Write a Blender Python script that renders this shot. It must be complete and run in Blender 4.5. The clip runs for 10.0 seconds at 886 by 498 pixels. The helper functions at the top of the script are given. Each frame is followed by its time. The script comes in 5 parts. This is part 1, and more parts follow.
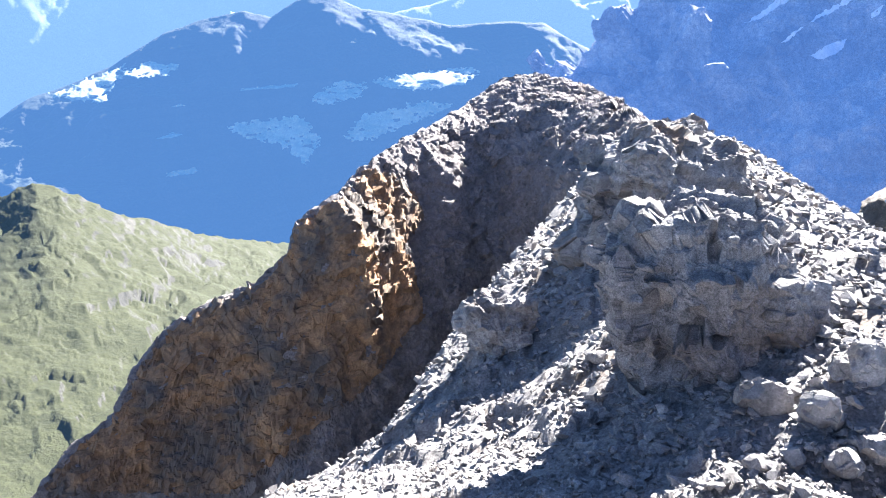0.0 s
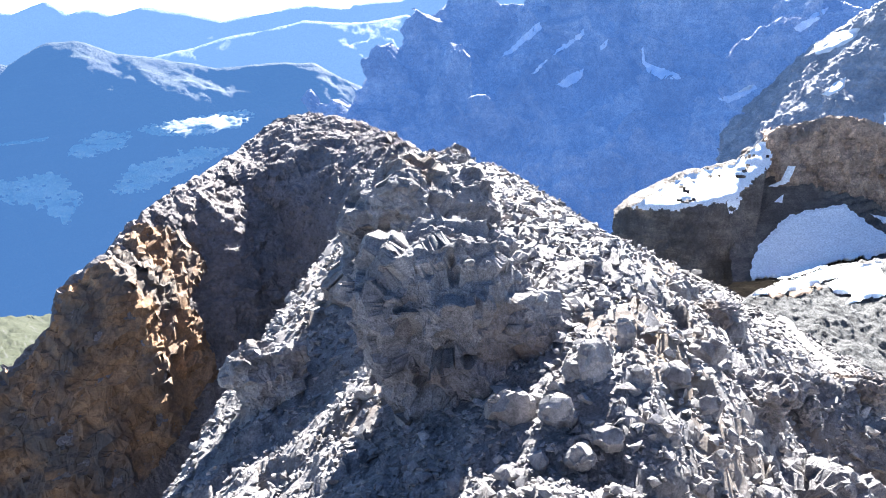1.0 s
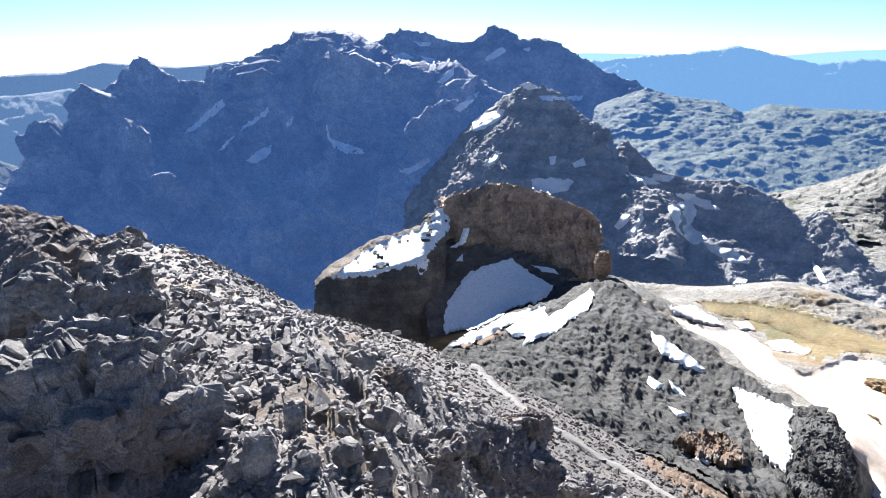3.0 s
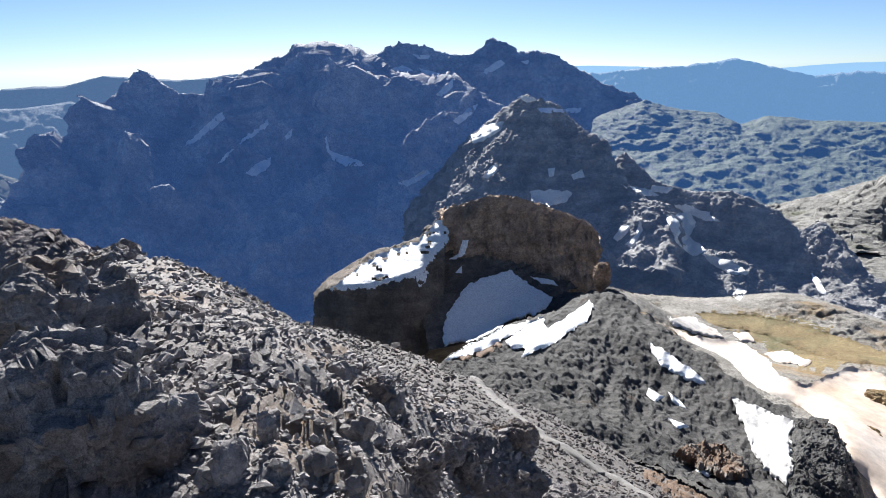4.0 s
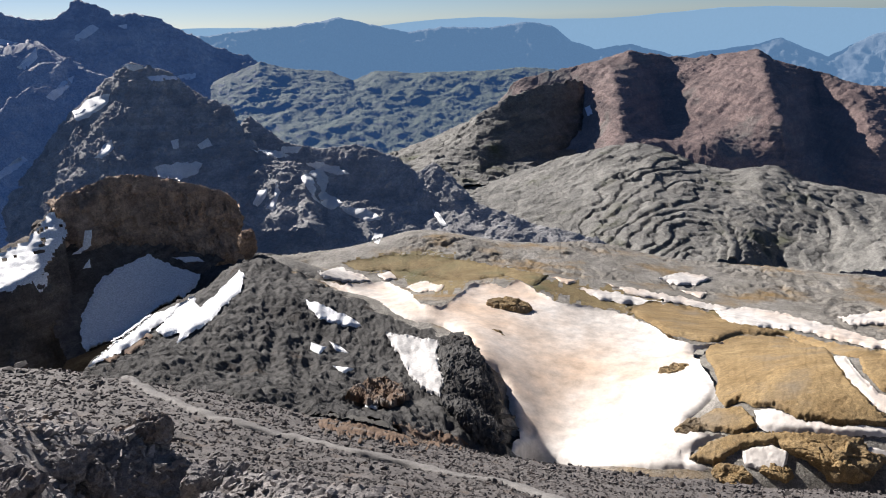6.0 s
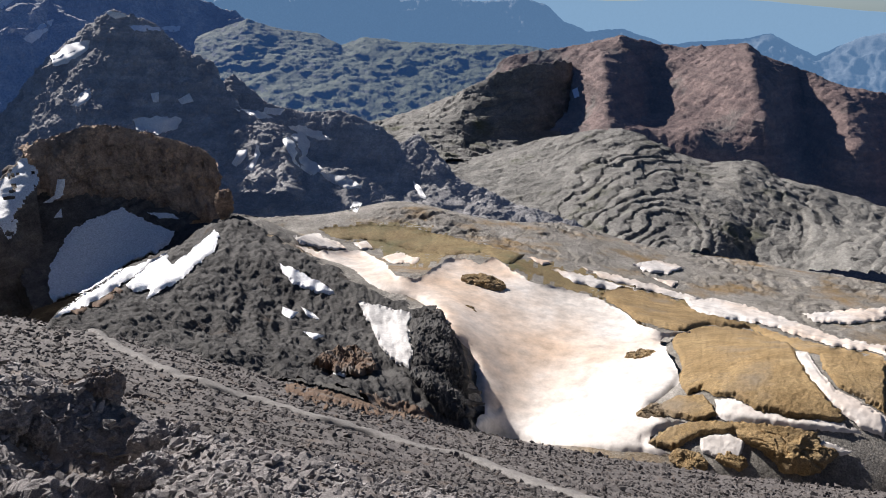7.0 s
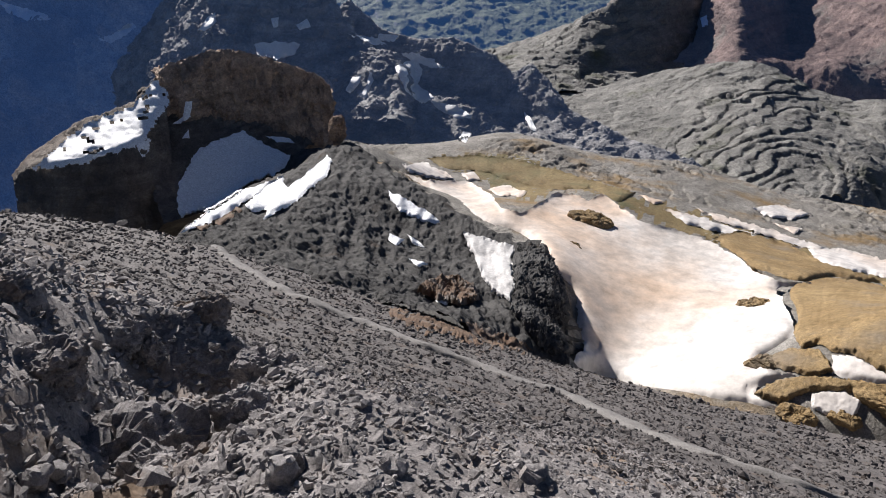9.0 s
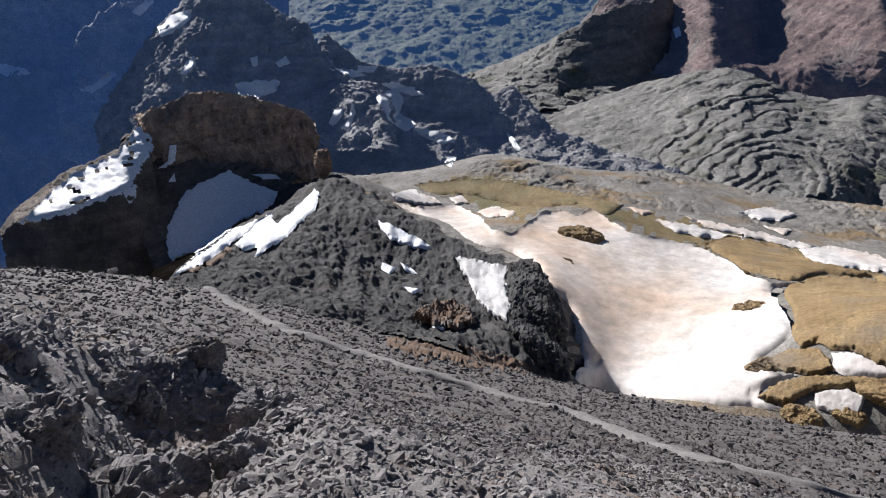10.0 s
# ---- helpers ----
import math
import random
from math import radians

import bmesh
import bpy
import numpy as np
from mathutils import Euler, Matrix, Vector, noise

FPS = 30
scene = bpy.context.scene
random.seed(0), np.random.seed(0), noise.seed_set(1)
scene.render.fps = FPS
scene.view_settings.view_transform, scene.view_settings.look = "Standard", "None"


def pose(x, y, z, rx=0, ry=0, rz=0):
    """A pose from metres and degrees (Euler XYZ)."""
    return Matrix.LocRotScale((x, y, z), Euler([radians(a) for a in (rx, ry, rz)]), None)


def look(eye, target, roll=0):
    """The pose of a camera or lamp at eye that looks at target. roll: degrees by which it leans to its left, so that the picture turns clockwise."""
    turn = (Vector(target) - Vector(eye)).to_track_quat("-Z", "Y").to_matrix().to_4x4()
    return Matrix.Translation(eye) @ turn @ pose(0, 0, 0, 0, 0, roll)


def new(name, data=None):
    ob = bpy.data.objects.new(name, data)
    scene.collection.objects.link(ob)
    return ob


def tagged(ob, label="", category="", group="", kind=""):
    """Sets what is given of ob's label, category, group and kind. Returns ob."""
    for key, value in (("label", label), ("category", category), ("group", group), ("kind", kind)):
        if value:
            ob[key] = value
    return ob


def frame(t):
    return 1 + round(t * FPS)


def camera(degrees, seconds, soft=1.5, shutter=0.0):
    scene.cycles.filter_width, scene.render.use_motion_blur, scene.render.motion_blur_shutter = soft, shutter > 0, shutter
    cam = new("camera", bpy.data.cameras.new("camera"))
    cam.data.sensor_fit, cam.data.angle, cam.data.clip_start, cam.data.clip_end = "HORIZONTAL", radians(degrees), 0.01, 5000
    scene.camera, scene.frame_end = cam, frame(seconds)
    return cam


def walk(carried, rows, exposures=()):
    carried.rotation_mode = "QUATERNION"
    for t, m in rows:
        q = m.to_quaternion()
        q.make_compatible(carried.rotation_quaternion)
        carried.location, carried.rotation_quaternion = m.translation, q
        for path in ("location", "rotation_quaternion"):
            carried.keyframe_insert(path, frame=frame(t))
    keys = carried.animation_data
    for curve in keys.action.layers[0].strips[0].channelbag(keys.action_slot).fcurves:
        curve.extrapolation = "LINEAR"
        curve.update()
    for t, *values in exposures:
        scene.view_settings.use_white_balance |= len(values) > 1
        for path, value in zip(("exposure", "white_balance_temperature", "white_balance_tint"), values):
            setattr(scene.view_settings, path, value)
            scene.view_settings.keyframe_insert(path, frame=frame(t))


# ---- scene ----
cam = camera(64.9, 10.0, soft=1.0)
walk(cam, [
    (0, pose(0.000, 0.000, 0.000, 67.24, 3.16, -1.33)),
    (0.5, pose(0.302, -0.006, -0.008, 70.23, 3.50, -9.03)),
    (1, pose(0.504, 0.002, -0.011, 69.23, 3.16, -19.40)),
    (1.5, pose(0.647, -0.014, -0.022, 70.35, 3.59, -29.95)),
    (2, pose(0.835, 0.019, -0.066, 72.78, -0.64, -37.78)),
    (2.5, pose(0.966, -0.006, -0.076, 72.93, 0.50, -42.64)),
    (2.7, pose(0.998, -0.010, -0.055, 73.44, 0.49, -44.13)),
    (3.8, pose(1.108, -0.241, 0.013, 76.45, 0.74, -42.78)),
    (4, pose(1.158, -0.308, -0.010, 75.36, 0.80, -44.10)),
    (4.5, pose(1.303, -0.484, -0.007, 73.78, 1.07, -50.81)),
    (5, pose(1.386, -0.675, -0.032, 71.78, 1.58, -57.68)),
    (5.5, pose(1.452, -0.813, -0.035, 71.20, 2.78, -66.38)),
    (5.7, pose(1.485, -0.892, -0.015, 71.64, 3.22, -70.99)),
    (6.8, pose(1.620, -1.150, -0.030, 70.37, 0.12, -77.25)),
    (7, pose(1.729, -1.143, -0.099, 69.47, -1.95, -74.75)),
    (7.5, pose(1.894, -1.151, -0.112, 66.95, -4.62, -71.68)),
    (8, pose(2.056, -1.045, -0.155, 60.43, -4.87, -71.63)),
    (8.5, pose(2.165, -0.990, -0.140, 61.03, -3.76, -71.09)),
    (9, pose(2.298, -1.017, -0.145, 63.64, -1.08, -65.70)),
    (9.5, pose(2.360, -1.045, -0.136, 64.54, 2.21, -67.05)),
    (10, pose(2.354, -1.023, -0.115, 65.67, 2.28, -67.98)),
], exposures=[(0, 2.38, 5800, 10), (1.0, 2.2, 5750, 10), (2.0, 1.7, 5700, 10), (2.7, 1.22, 5750, 10), (3.8, 0.65, 5850, 10), (4.5, 0.27, 5950, 10), (5.5, 0.03, 6150, 12), (7.0, -0.2, 6130, 14), (8.5, -0.2, 6150, 14), (9.5, -0.28, 5850, 13), (10, -0.28, 5800, 13)])

# ---- light ----
SUN_BEARING, SUN_HEIGHT = radians(36), radians(28)
world = bpy.data.worlds.new("sky")
scene.world = world
world.use_nodes = True
wn = world.node_tree.nodes
sky = wn.new("ShaderNodeTexSky")
sky.sky_type = "NISHITA"
sky.sun_disc = False
sky.sun_elevation, sky.sun_rotation = SUN_HEIGHT, SUN_BEARING
sky.altitude, sky.dust_density, sky.ozone_density, sky.air_density = 3000, 1.0, 3.0, 0.8
world.node_tree.links.new(sky.outputs[0], wn["Background"].inputs[0])
wn["Background"].inputs[1].default_value = 0.065
sun = new("sun", bpy.data.lights.new("sun", "SUN"))
sun.data.energy, sun.data.angle, sun.data.color = 10.0, radians(0.53), (1.0, 0.93, 0.82)
sun.matrix_world = look((math.sin(SUN_BEARING) * math.cos(SUN_HEIGHT) * 50, math.cos(SUN_BEARING) * math.cos(SUN_HEIGHT) * 50,
                         math.sin(SUN_HEIGHT) * 50), (0, 0, 0))

# ---- noise ----
from mathutils.bvhtree import BVHTree


def lattice(ix, iy, iz, seed):
    h = (ix * 374761393 + iy * 668265263 + iz * 2147483647 + seed * 974634777) & 0xFFFFFFFF
    h = ((h ^ (h >> 13)) * 1274126177) & 0xFFFFFFFF
    h = ((h ^ (h >> 16)) * 2246822519) & 0xFFFFFFFF
    return ((h ^ (h >> 15)) & 0xFFFFFF) / float(0x7FFFFF) - 1.0


GRADIENTS = np.array([(1, 1, 0), (-1, 1, 0), (1, -1, 0), (-1, -1, 0), (1, 0, 1), (-1, 0, 1), (1, 0, -1), (-1, 0, -1),
                      (0, 1, 1), (0, -1, 1), (0, 1, -1), (0, -1, -1), (1, 1, 0), (-1, 1, 0), (0, -1, 1), (0, -1, -1)], dtype=float)


def smooth_noise(p, seed=0):
    """Gradient noise, about -1..1, at an (n, 3) array of points."""
    c = np.floor(p)
    f = p - c
    u = f * f * f * (f * (f * 6 - 15) + 10)
    i = c.astype(np.int64)
    total = np.zeros(len(p))
    for dx in (0, 1):
        for dy in (0, 1):
            for dz in (0, 1):
                w = (u[:, 0] if dx else 1 - u[:, 0]) * (u[:, 1] if dy else 1 - u[:, 1]) * (u[:, 2] if dz else 1 - u[:, 2])
                g = GRADIENTS[((lattice(i[:, 0] + dx, i[:, 1] + dy, i[:, 2] + dz, seed) + 1) * 7.99).astype(np.int64)]
                total += w * (g[:, 0] * (f[:, 0] - dx) + g[:, 1] * (f[:, 1] - dy) + g[:, 2] * (f[:, 2] - dz))
    return total


def blocks(p, size, seed=0):
    """Fractured rock: a random offset for each block, and the distance to its joints, at an (n, 3) array of points."""
    q = (p / size).astype(np.float32)
    c = np.floor(q - 0.5).astype(np.int64)
    f1, f2, which = np.full(len(p), 9.0), np.full(len(p), 9.0), np.zeros(len(p))
    for dx in (0, 1):
        for dy in (0, 1):
            for dz in (0, 1):
                ix, iy, iz = c[:, 0] + dx, c[:, 1] + dy, c[:, 2] + dz
                h = (ix * 374761393 + iy * 668265263 + iz * 2147483647 + seed * 974634777) & 0xFFFFFFFF
                h = ((h ^ (h >> 13)) * 1274126177) & 0xFFFFFFFF
                h = ((h ^ (h >> 16)) * 2246822519) & 0x3FFFFFFF
                ox, oy, oz = (0.12 + 0.76 / 1023 * ((h >> k) & 1023) for k in (0, 10, 20))
                d = np.sqrt((q[:, 0] - ix - ox) ** 2 + (q[:, 1] - iy - oy) ** 2 + (q[:, 2] - iz - oz) ** 2)
                closer = d < f1
                f2 = np.where(closer, f1, np.minimum(f2, d))
                which = np.where(closer, h / float(0x1FFFFFFF) - 1.0, which)
                f1 = np.where(closer, d, f1)
    return which, f2 - f1


def facet(p, nrm, size, seed, flat=0.8, tilt=0.35, crack=0.0):
    """Breaks a surface into flat-faced blocks, each with a slant of its own, parted by open joints."""
    which, joint = blocks(p, size, seed)
    ids = np.unique(which, return_inverse=True)[1].ravel()
    count = np.bincount(ids)
    centre = np.stack([np.bincount(ids, p[:, k]) / count for k in range(3)], -1)
    face = np.stack([np.bincount(ids, nrm[:, k]) / count for k in range(3)], -1)
    face /= np.linalg.norm(face, axis=1)[:, None] + 1e-9
    face = face + np.random.default_rng(seed).normal(size=face.shape) * tilt
    face /= np.linalg.norm(face, axis=1)[:, None] + 1e-9
    off = np.clip(((p - centre[ids]) * face[ids]).sum(1), -0.6 * size, 0.6 * size)
    return p - face[ids] * (off * flat)[:, None] - nrm * (crack * size * np.clip(1 - joint / 0.15, 0, 1))[:, None]


def fbm(p, scale, octaves=5, gain=0.5, seed=0, ridged=False):
    total, amp, q = np.zeros(len(p)), 1.0, p / scale
    for k in range(octaves):
        n = smooth_noise(q + 17.3 * k, seed + k)
        total += amp * ((1 - 2.6 * np.abs(n)) if ridged else 1.3 * n)
        amp *= gain
        q = q * 2.03
    return total


# ---- materials ----


def material(name):
    m = bpy.data.materials.new(name)
    m.use_nodes = True
    nodes, links = m.node_tree.nodes, m.node_tree.links
    return m, nodes, links, nodes["Principled BSDF"]


def rock_material(name, low, high, scale, strata=0.0, strata_scale=1.0, bump=0.6, rough=0.9, grass=None, grass_slope=0.75, haze_glow=None, stain=None, stain_at=0.52, tilt=0.0):
    """Broken rock: two colours mixed by broad and fine noise, tilted beds, cracks as relief, grass on what lies flat,
    and distance haze as emission.
    """
    m, nodes, links, bsdf = material(name)
    coord = nodes.new("ShaderNodeTexCoord")

    def noise_node(s, detail=6.0, rough_=0.6, vector=None):
        n = nodes.new("ShaderNodeTexNoise")
        n.inputs["Scale"].default_value, n.inputs["Detail"].default_value, n.inputs["Roughness"].default_value = s, detail, rough_
        links.new(vector or coord.outputs["Object"], n.inputs["Vector"])
        return n

    def ramp(src, a, b, ca=(0, 0, 0), cb=(1, 1, 1)):
        r = nodes.new("ShaderNodeValToRGB")
        r.color_ramp.elements[0].position, r.color_ramp.elements[1].position = a, b
        r.color_ramp.elements[0].color, r.color_ramp.elements[1].color = (*ca, 1), (*cb, 1)
        links.new(src, r.inputs[0])
        return r

    def mix(fac, a, b, kind="MIX"):
        n = nodes.new("ShaderNodeMix")
        n.data_type, n.blend_type = "RGBA", kind
        for socket, value in ((n.inputs[0], fac), (n.inputs[6], a), (n.inputs[7], b)):
            if isinstance(value, (int, float)):
                socket.default_value = value
            elif isinstance(value, tuple):
                socket.default_value = (*value, 1)
            else:
                links.new(value, socket)
        return n.outputs[2]

    broad = noise_node(1.0 / scale, 8, 0.65)
    fine = noise_node(9.0 / scale, 8, 0.7)
    base = ramp(broad.outputs[0], 0.35, 0.65, low, high).outputs[0]
    speck = ramp(fine.outputs[0], 0.3, 0.7, (0.55, 0.55, 0.55), (1.35, 1.35, 1.35)).outputs[0]
    colour = mix(0.8, base, speck, "MULTIPLY")
    if bump > 0.1:
        grit = ramp(noise_node(42.0 / scale, 4, 0.75).outputs[0], 0.36, 0.62, (0.5, 0.5, 0.5), (1.4, 1.4, 1.4)).outputs[0]
        colour = mix(0.85, colour, grit, "MULTIPLY")
    height = fine.outputs[0]
    if strata:
        mp = nodes.new("ShaderNodeMapping")
        mp.inputs["Rotation"].default_value = (tilt, tilt * 0.5, 0)
        mp.inputs["Scale"].default_value = (0.06 / strata_scale, 0.06 / strata_scale, 1.0 / strata_scale)
        links.new(coord.outputs["Object"], mp.inputs[0])
        beds = noise_node(1.0, 5, 0.7, mp.outputs[0])
        bed_tone = ramp(beds.outputs[0], 0.38, 0.62, (1 - strata * 0.6,) * 3, (1 + strata * 0.35,) * 3).outputs[0]
        colour = mix(1.0, colour, bed_tone, "MULTIPLY")
        add = nodes.new("ShaderNodeMath")
        add.operation = "MULTIPLY_ADD"
        links.new(beds.outputs[0], add.inputs[0])
        add.inputs[1].default_value = 1.2 * strata
        links.new(height, add.inputs[2])
        height = add.outputs[0]
    if stain:
        spots = ramp(noise_node(0.45 / scale, 6, 0.6).outputs[0], stain_at, stain_at + 0.16).outputs[0]
        colour = mix(spots, colour, mix(0.7, stain, speck, "MULTIPLY"))
    if grass:
        geo = nodes.new("ShaderNodeNewGeometry")
        sep = nodes.new("ShaderNodeSeparateXYZ")
        links.new(geo.outputs["Normal"], sep.inputs[0])
        wobble = nodes.new("ShaderNodeMath")
        wobble.operation = "MULTIPLY_ADD"
        links.new(noise_node(2.5 / scale, 7, 0.65).outputs[0], wobble.inputs[0])
        wobble.inputs[1].default_value = 0.6
        shift = nodes.new("ShaderNodeMath")
        shift.inputs[1].default_value = -0.3
        links.new(sep.outputs[2], shift.inputs[0])
        links.new(shift.outputs[0], wobble.inputs[2])
        flat = ramp(wobble.outputs[0], grass_slope - 0.06, min(grass_slope + 0.06, 1.0))
        green = mix(0.8, grass, speck, "MULTIPLY")
        colour = mix(flat.outputs[0], colour, green)
    bp = nodes.new("ShaderNodeBump")
    bp.inputs["Strength"].default_value, bp.inputs["Distance"].default_value = bump, scale * 0.06
    links.new(height, bp.inputs["Height"])
    links.new(bp.outputs[0], bsdf.inputs["Normal"])
    links.new(colour, bsdf.inputs["Base Color"])
    bsdf.inputs["Roughness"].default_value = rough
    bsdf.inputs["Specular IOR Level"].default_value = 0.25
    # distance haze, put on as even bluish emission of the rock
    if haze_glow:
        bsdf.inputs["Emission Color"].default_value = (*haze_glow[:3], 1)
        bsdf.inputs["Emission Strength"].default_value = haze_glow[3]
    return m


SCREE = rock_material("grey_scree", (0.144, 0.132, 0.127), (0.250, 0.229, 0.220), 1.2, bump=0.7, stain=(0.197, 0.144, 0.101))
# darker scree than the summit's; part of the dark stands for weaker sunlight
SLOPE = rock_material("darkened_slope_scree", (0.084, 0.076, 0.073), (0.150, 0.136, 0.130), 1.6, bump=0.9, stain=(0.117, 0.089, 0.070), stain_at=0.56)
STONE = rock_material("grey_stone", (0.161, 0.149, 0.145), (0.356, 0.331, 0.319), 0.3, bump=1.0, stain=(0.222, 0.182, 0.152), stain_at=0.6)
OUTCROP = rock_material("grey_outcrop", (0.170, 0.157, 0.156), (0.322, 0.299, 0.290), 0.7, strata=0.3, strata_scale=0.15, bump=0.9, tilt=0.9, stain=(0.179, 0.127, 0.086))
ORANGE = rock_material("orange_crag", (0.187, 0.111, 0.064), (0.408, 0.246, 0.132), 3, bump=1.0, stain=(0.136, 0.111, 0.093), stain_at=0.45)
BROWN = rock_material("brown_cliff", (0.152, 0.131, 0.124), (0.277, 0.243, 0.232), 5, bump=1.0, stain=(0.262, 0.210, 0.178), stain_at=0.6)
DARK_SCREE = rock_material("dark_scree_ridge", (0.036, 0.034, 0.033), (0.092, 0.088, 0.083), 16, bump=1.0, stain=(0.068, 0.048, 0.034), stain_at=0.6)
# the limestone emits a thin blue distance haze
LIMESTONE = rock_material("grey_limestone", (0.145, 0.142, 0.140), (0.357, 0.344, 0.332), 40, strata=0.35, strata_scale=14, bump=1.0, tilt=0.35, haze_glow=(0.010, 0.017, 0.034, 1.0))
WALLROCK = rock_material("tan_wall_rock", (0.25, 0.170, 0.120), (0.52, 0.375, 0.265), 22, strata=0.3, strata_scale=9, bump=1.0, stain=(0.204, 0.168, 0.144), stain_at=0.55)
DARKWALL = rock_material("dark_cliff_rock", (0.10, 0.082, 0.068), (0.22, 0.18, 0.145), 20, strata=0.4, strata_scale=8, bump=1.0, stain=(0.09, 0.078, 0.07))
# the massif's blue air haze is emitted by the rock itself
MASSIFROCK = rock_material("massif_rock", (0.094, 0.098, 0.109), (0.328, 0.328, 0.328), 170, strata=0.25, strata_scale=40, bump=1.0, tilt=0.6, haze_glow=(0.015, 0.034, 0.090, 1.0))
FOLDED = rock_material("folded_limestone", (0.150, 0.147, 0.138), (0.265, 0.256, 0.236), 50, strata=0.25, strata_scale=14, bump=1.0, tilt=0.3, stain=(0.11, 0.115, 0.072), stain_at=0.58)
# red rock with a weak bluish haze as emission
REDROCK = rock_material("red_rock", (0.118, 0.082, 0.074), (0.205, 0.148, 0.132), 90, strata=0.55, strata_scale=26, bump=1.0, stain=(0.148, 0.144, 0.129), stain_at=0.56, haze_glow=(0.008, 0.016, 0.036, 0.6))
SLABROCK = rock_material("plateau_rock", (0.187, 0.172, 0.148), (0.296, 0.277, 0.250), 30, strata=0.3, strata_scale=5, bump=0.9, stain=(0.234, 0.156, 0.070))
# pasture slope; a slight bluish haze is emitted
ALPINE = rock_material("alpine_slope", (0.029, 0.027, 0.024), (0.058, 0.053, 0.045), 45, bump=1.0, grass=(0.029, 0.030, 0.009), grass_slope=0.72, stain=(0.022, 0.019, 0.016), stain_at=0.6, haze_glow=(0.004, 0.008, 0.014, 1.0))
# green hill rock; its blue is air haze put on as emission
BLUEHILL = rock_material("hazy_hill", (0.045, 0.054, 0.056), (0.095, 0.10, 0.095), 120, strata=0.5, strata_scale=30, bump=1.0, grass=(0.075, 0.09, 0.045), grass_slope=0.82, haze_glow=(0.016, 0.044, 0.115, 1.0))
# hazy_hill with base darkened for the shaded valley, blue haze emitted
VALLEYHILL = rock_material("shaded_valley_hill", (0.011, 0.013, 0.014), (0.022, 0.024, 0.023), 120, strata=0.5, strata_scale=30, bump=1.0, grass=(0.018, 0.022, 0.011), grass_slope=0.82, haze_glow=(0.022, 0.051, 0.112, 1.0))
# far ranges: haze painted as bluish base colours and strong blue emission
DISTANT = rock_material("distant_range", (0.040, 0.048, 0.060), (0.080, 0.088, 0.096), 200, bump=0.7, haze_glow=(0.060, 0.105, 0.185, 1.0))
SOUTH_HAZE = rock_material("southern_range", (0.039, 0.047, 0.055), (0.062, 0.070, 0.078), 200, bump=0.5, haze_glow=(0.105, 0.20, 0.335, 1.0))
# nearly all of this pale blue is haze as emission
HORIZON = rock_material("horizon_haze", (0.050, 0.060, 0.070), (0.060, 0.070, 0.080), 300, bump=0.1, haze_glow=(0.26, 0.42, 0.58, 1.0))
# far snow with shade put into a darker base, and blue haze emitted
SHADED_SNOW = rock_material("shaded_far_snow", (0.46, 0.47, 0.49), (0.58, 0.58, 0.58), 14, bump=0.06, rough=0.6, haze_glow=(0.015, 0.034, 0.090, 1.0))
SNOW = rock_material("snow", (0.84, 0.85, 0.87), (0.90, 0.90, 0.90), 14, bump=0.06, rough=0.6)
DUSTY_SNOW = rock_material("dusty_snow", (0.62, 0.57, 0.52), (0.67, 0.64, 0.61), 90, bump=0.012, rough=0.6, stain=(0.62, 0.47, 0.35), stain_at=0.48)
# snow greyed in its base colour to stand for shade
SHADE_GREY_SNOW = rock_material("shade_grey_snow", (0.44, 0.43, 0.42), (0.56, 0.54, 0.52), 12, bump=0.1, rough=0.6)
OCHRE = rock_material("ochre_rock", (0.234, 0.156, 0.070), (0.328, 0.234, 0.117), 16, strata=0.25, strata_scale=3, bump=0.8, stain=(0.218, 0.172, 0.117), tilt=0.4)
RUST = rock_material("rust_earth", (0.120, 0.074, 0.047), (0.175, 0.118, 0.080), 8, bump=0.7, stain=(0.172, 0.156, 0.140))
# grass with sunlight painted in as a paler base, and blue haze emitted
SUNLIT_LEDGE = rock_material("sun_pale_grass_ledge", (0.202, 0.223, 0.153), (0.324, 0.324, 0.243), 60, bump=0.8, stain=(0.162, 0.182, 0.130), haze_glow=(0.018, 0.048, 0.11, 1.0))
TURF = rock_material("dry_turf", (0.156, 0.109, 0.047), (0.234, 0.179, 0.086), 25, bump=0.7, stain=(0.125, 0.117, 0.055))
PATHDUST = rock_material("path_dust", (0.160, 0.151, 0.143), (0.209, 0.198, 0.187), 1.5, bump=0.6)
BASE = rock_material("valley_ground", (0.070, 0.067, 0.063), (0.115, 0.110, 0.102), 60, bump=0.9, stain=(0.075, 0.078, 0.048), stain_at=0.62)

# ---- terrain building ----


def mesh_object(name, verts, faces, mat, parent=None, smooth=True):
    me = bpy.data.meshes.new(name)
    verts, faces = np.asarray(verts, dtype=np.float32), np.asarray(faces, dtype=np.int32)
    n = faces.shape[1]
    me.vertices.add(len(verts))
    me.vertices.foreach_set("co", verts.ravel())
    me.loops.add(faces.size)
    me.loops.foreach_set("vertex_index", faces.ravel())
    me.polygons.add(len(faces))
    me.polygons.foreach_set("loop_start", np.arange(len(faces), dtype=np.int32) * n)
    me.polygons.foreach_set("use_smooth", np.full(len(faces), smooth))
    me.update(calc_edges=True)
    me.materials.append(mat)
    ob = new(name, me)
    if parent:
        ob.parent = parent
    return ob


def grid_faces(rows, cols):
    i = np.arange(rows * cols, dtype=np.int32).reshape(rows, cols)
    return np.stack([i[:-1, :-1], i[:-1, 1:], i[1:, 1:], i[1:, :-1]], -1).reshape(-1, 4)


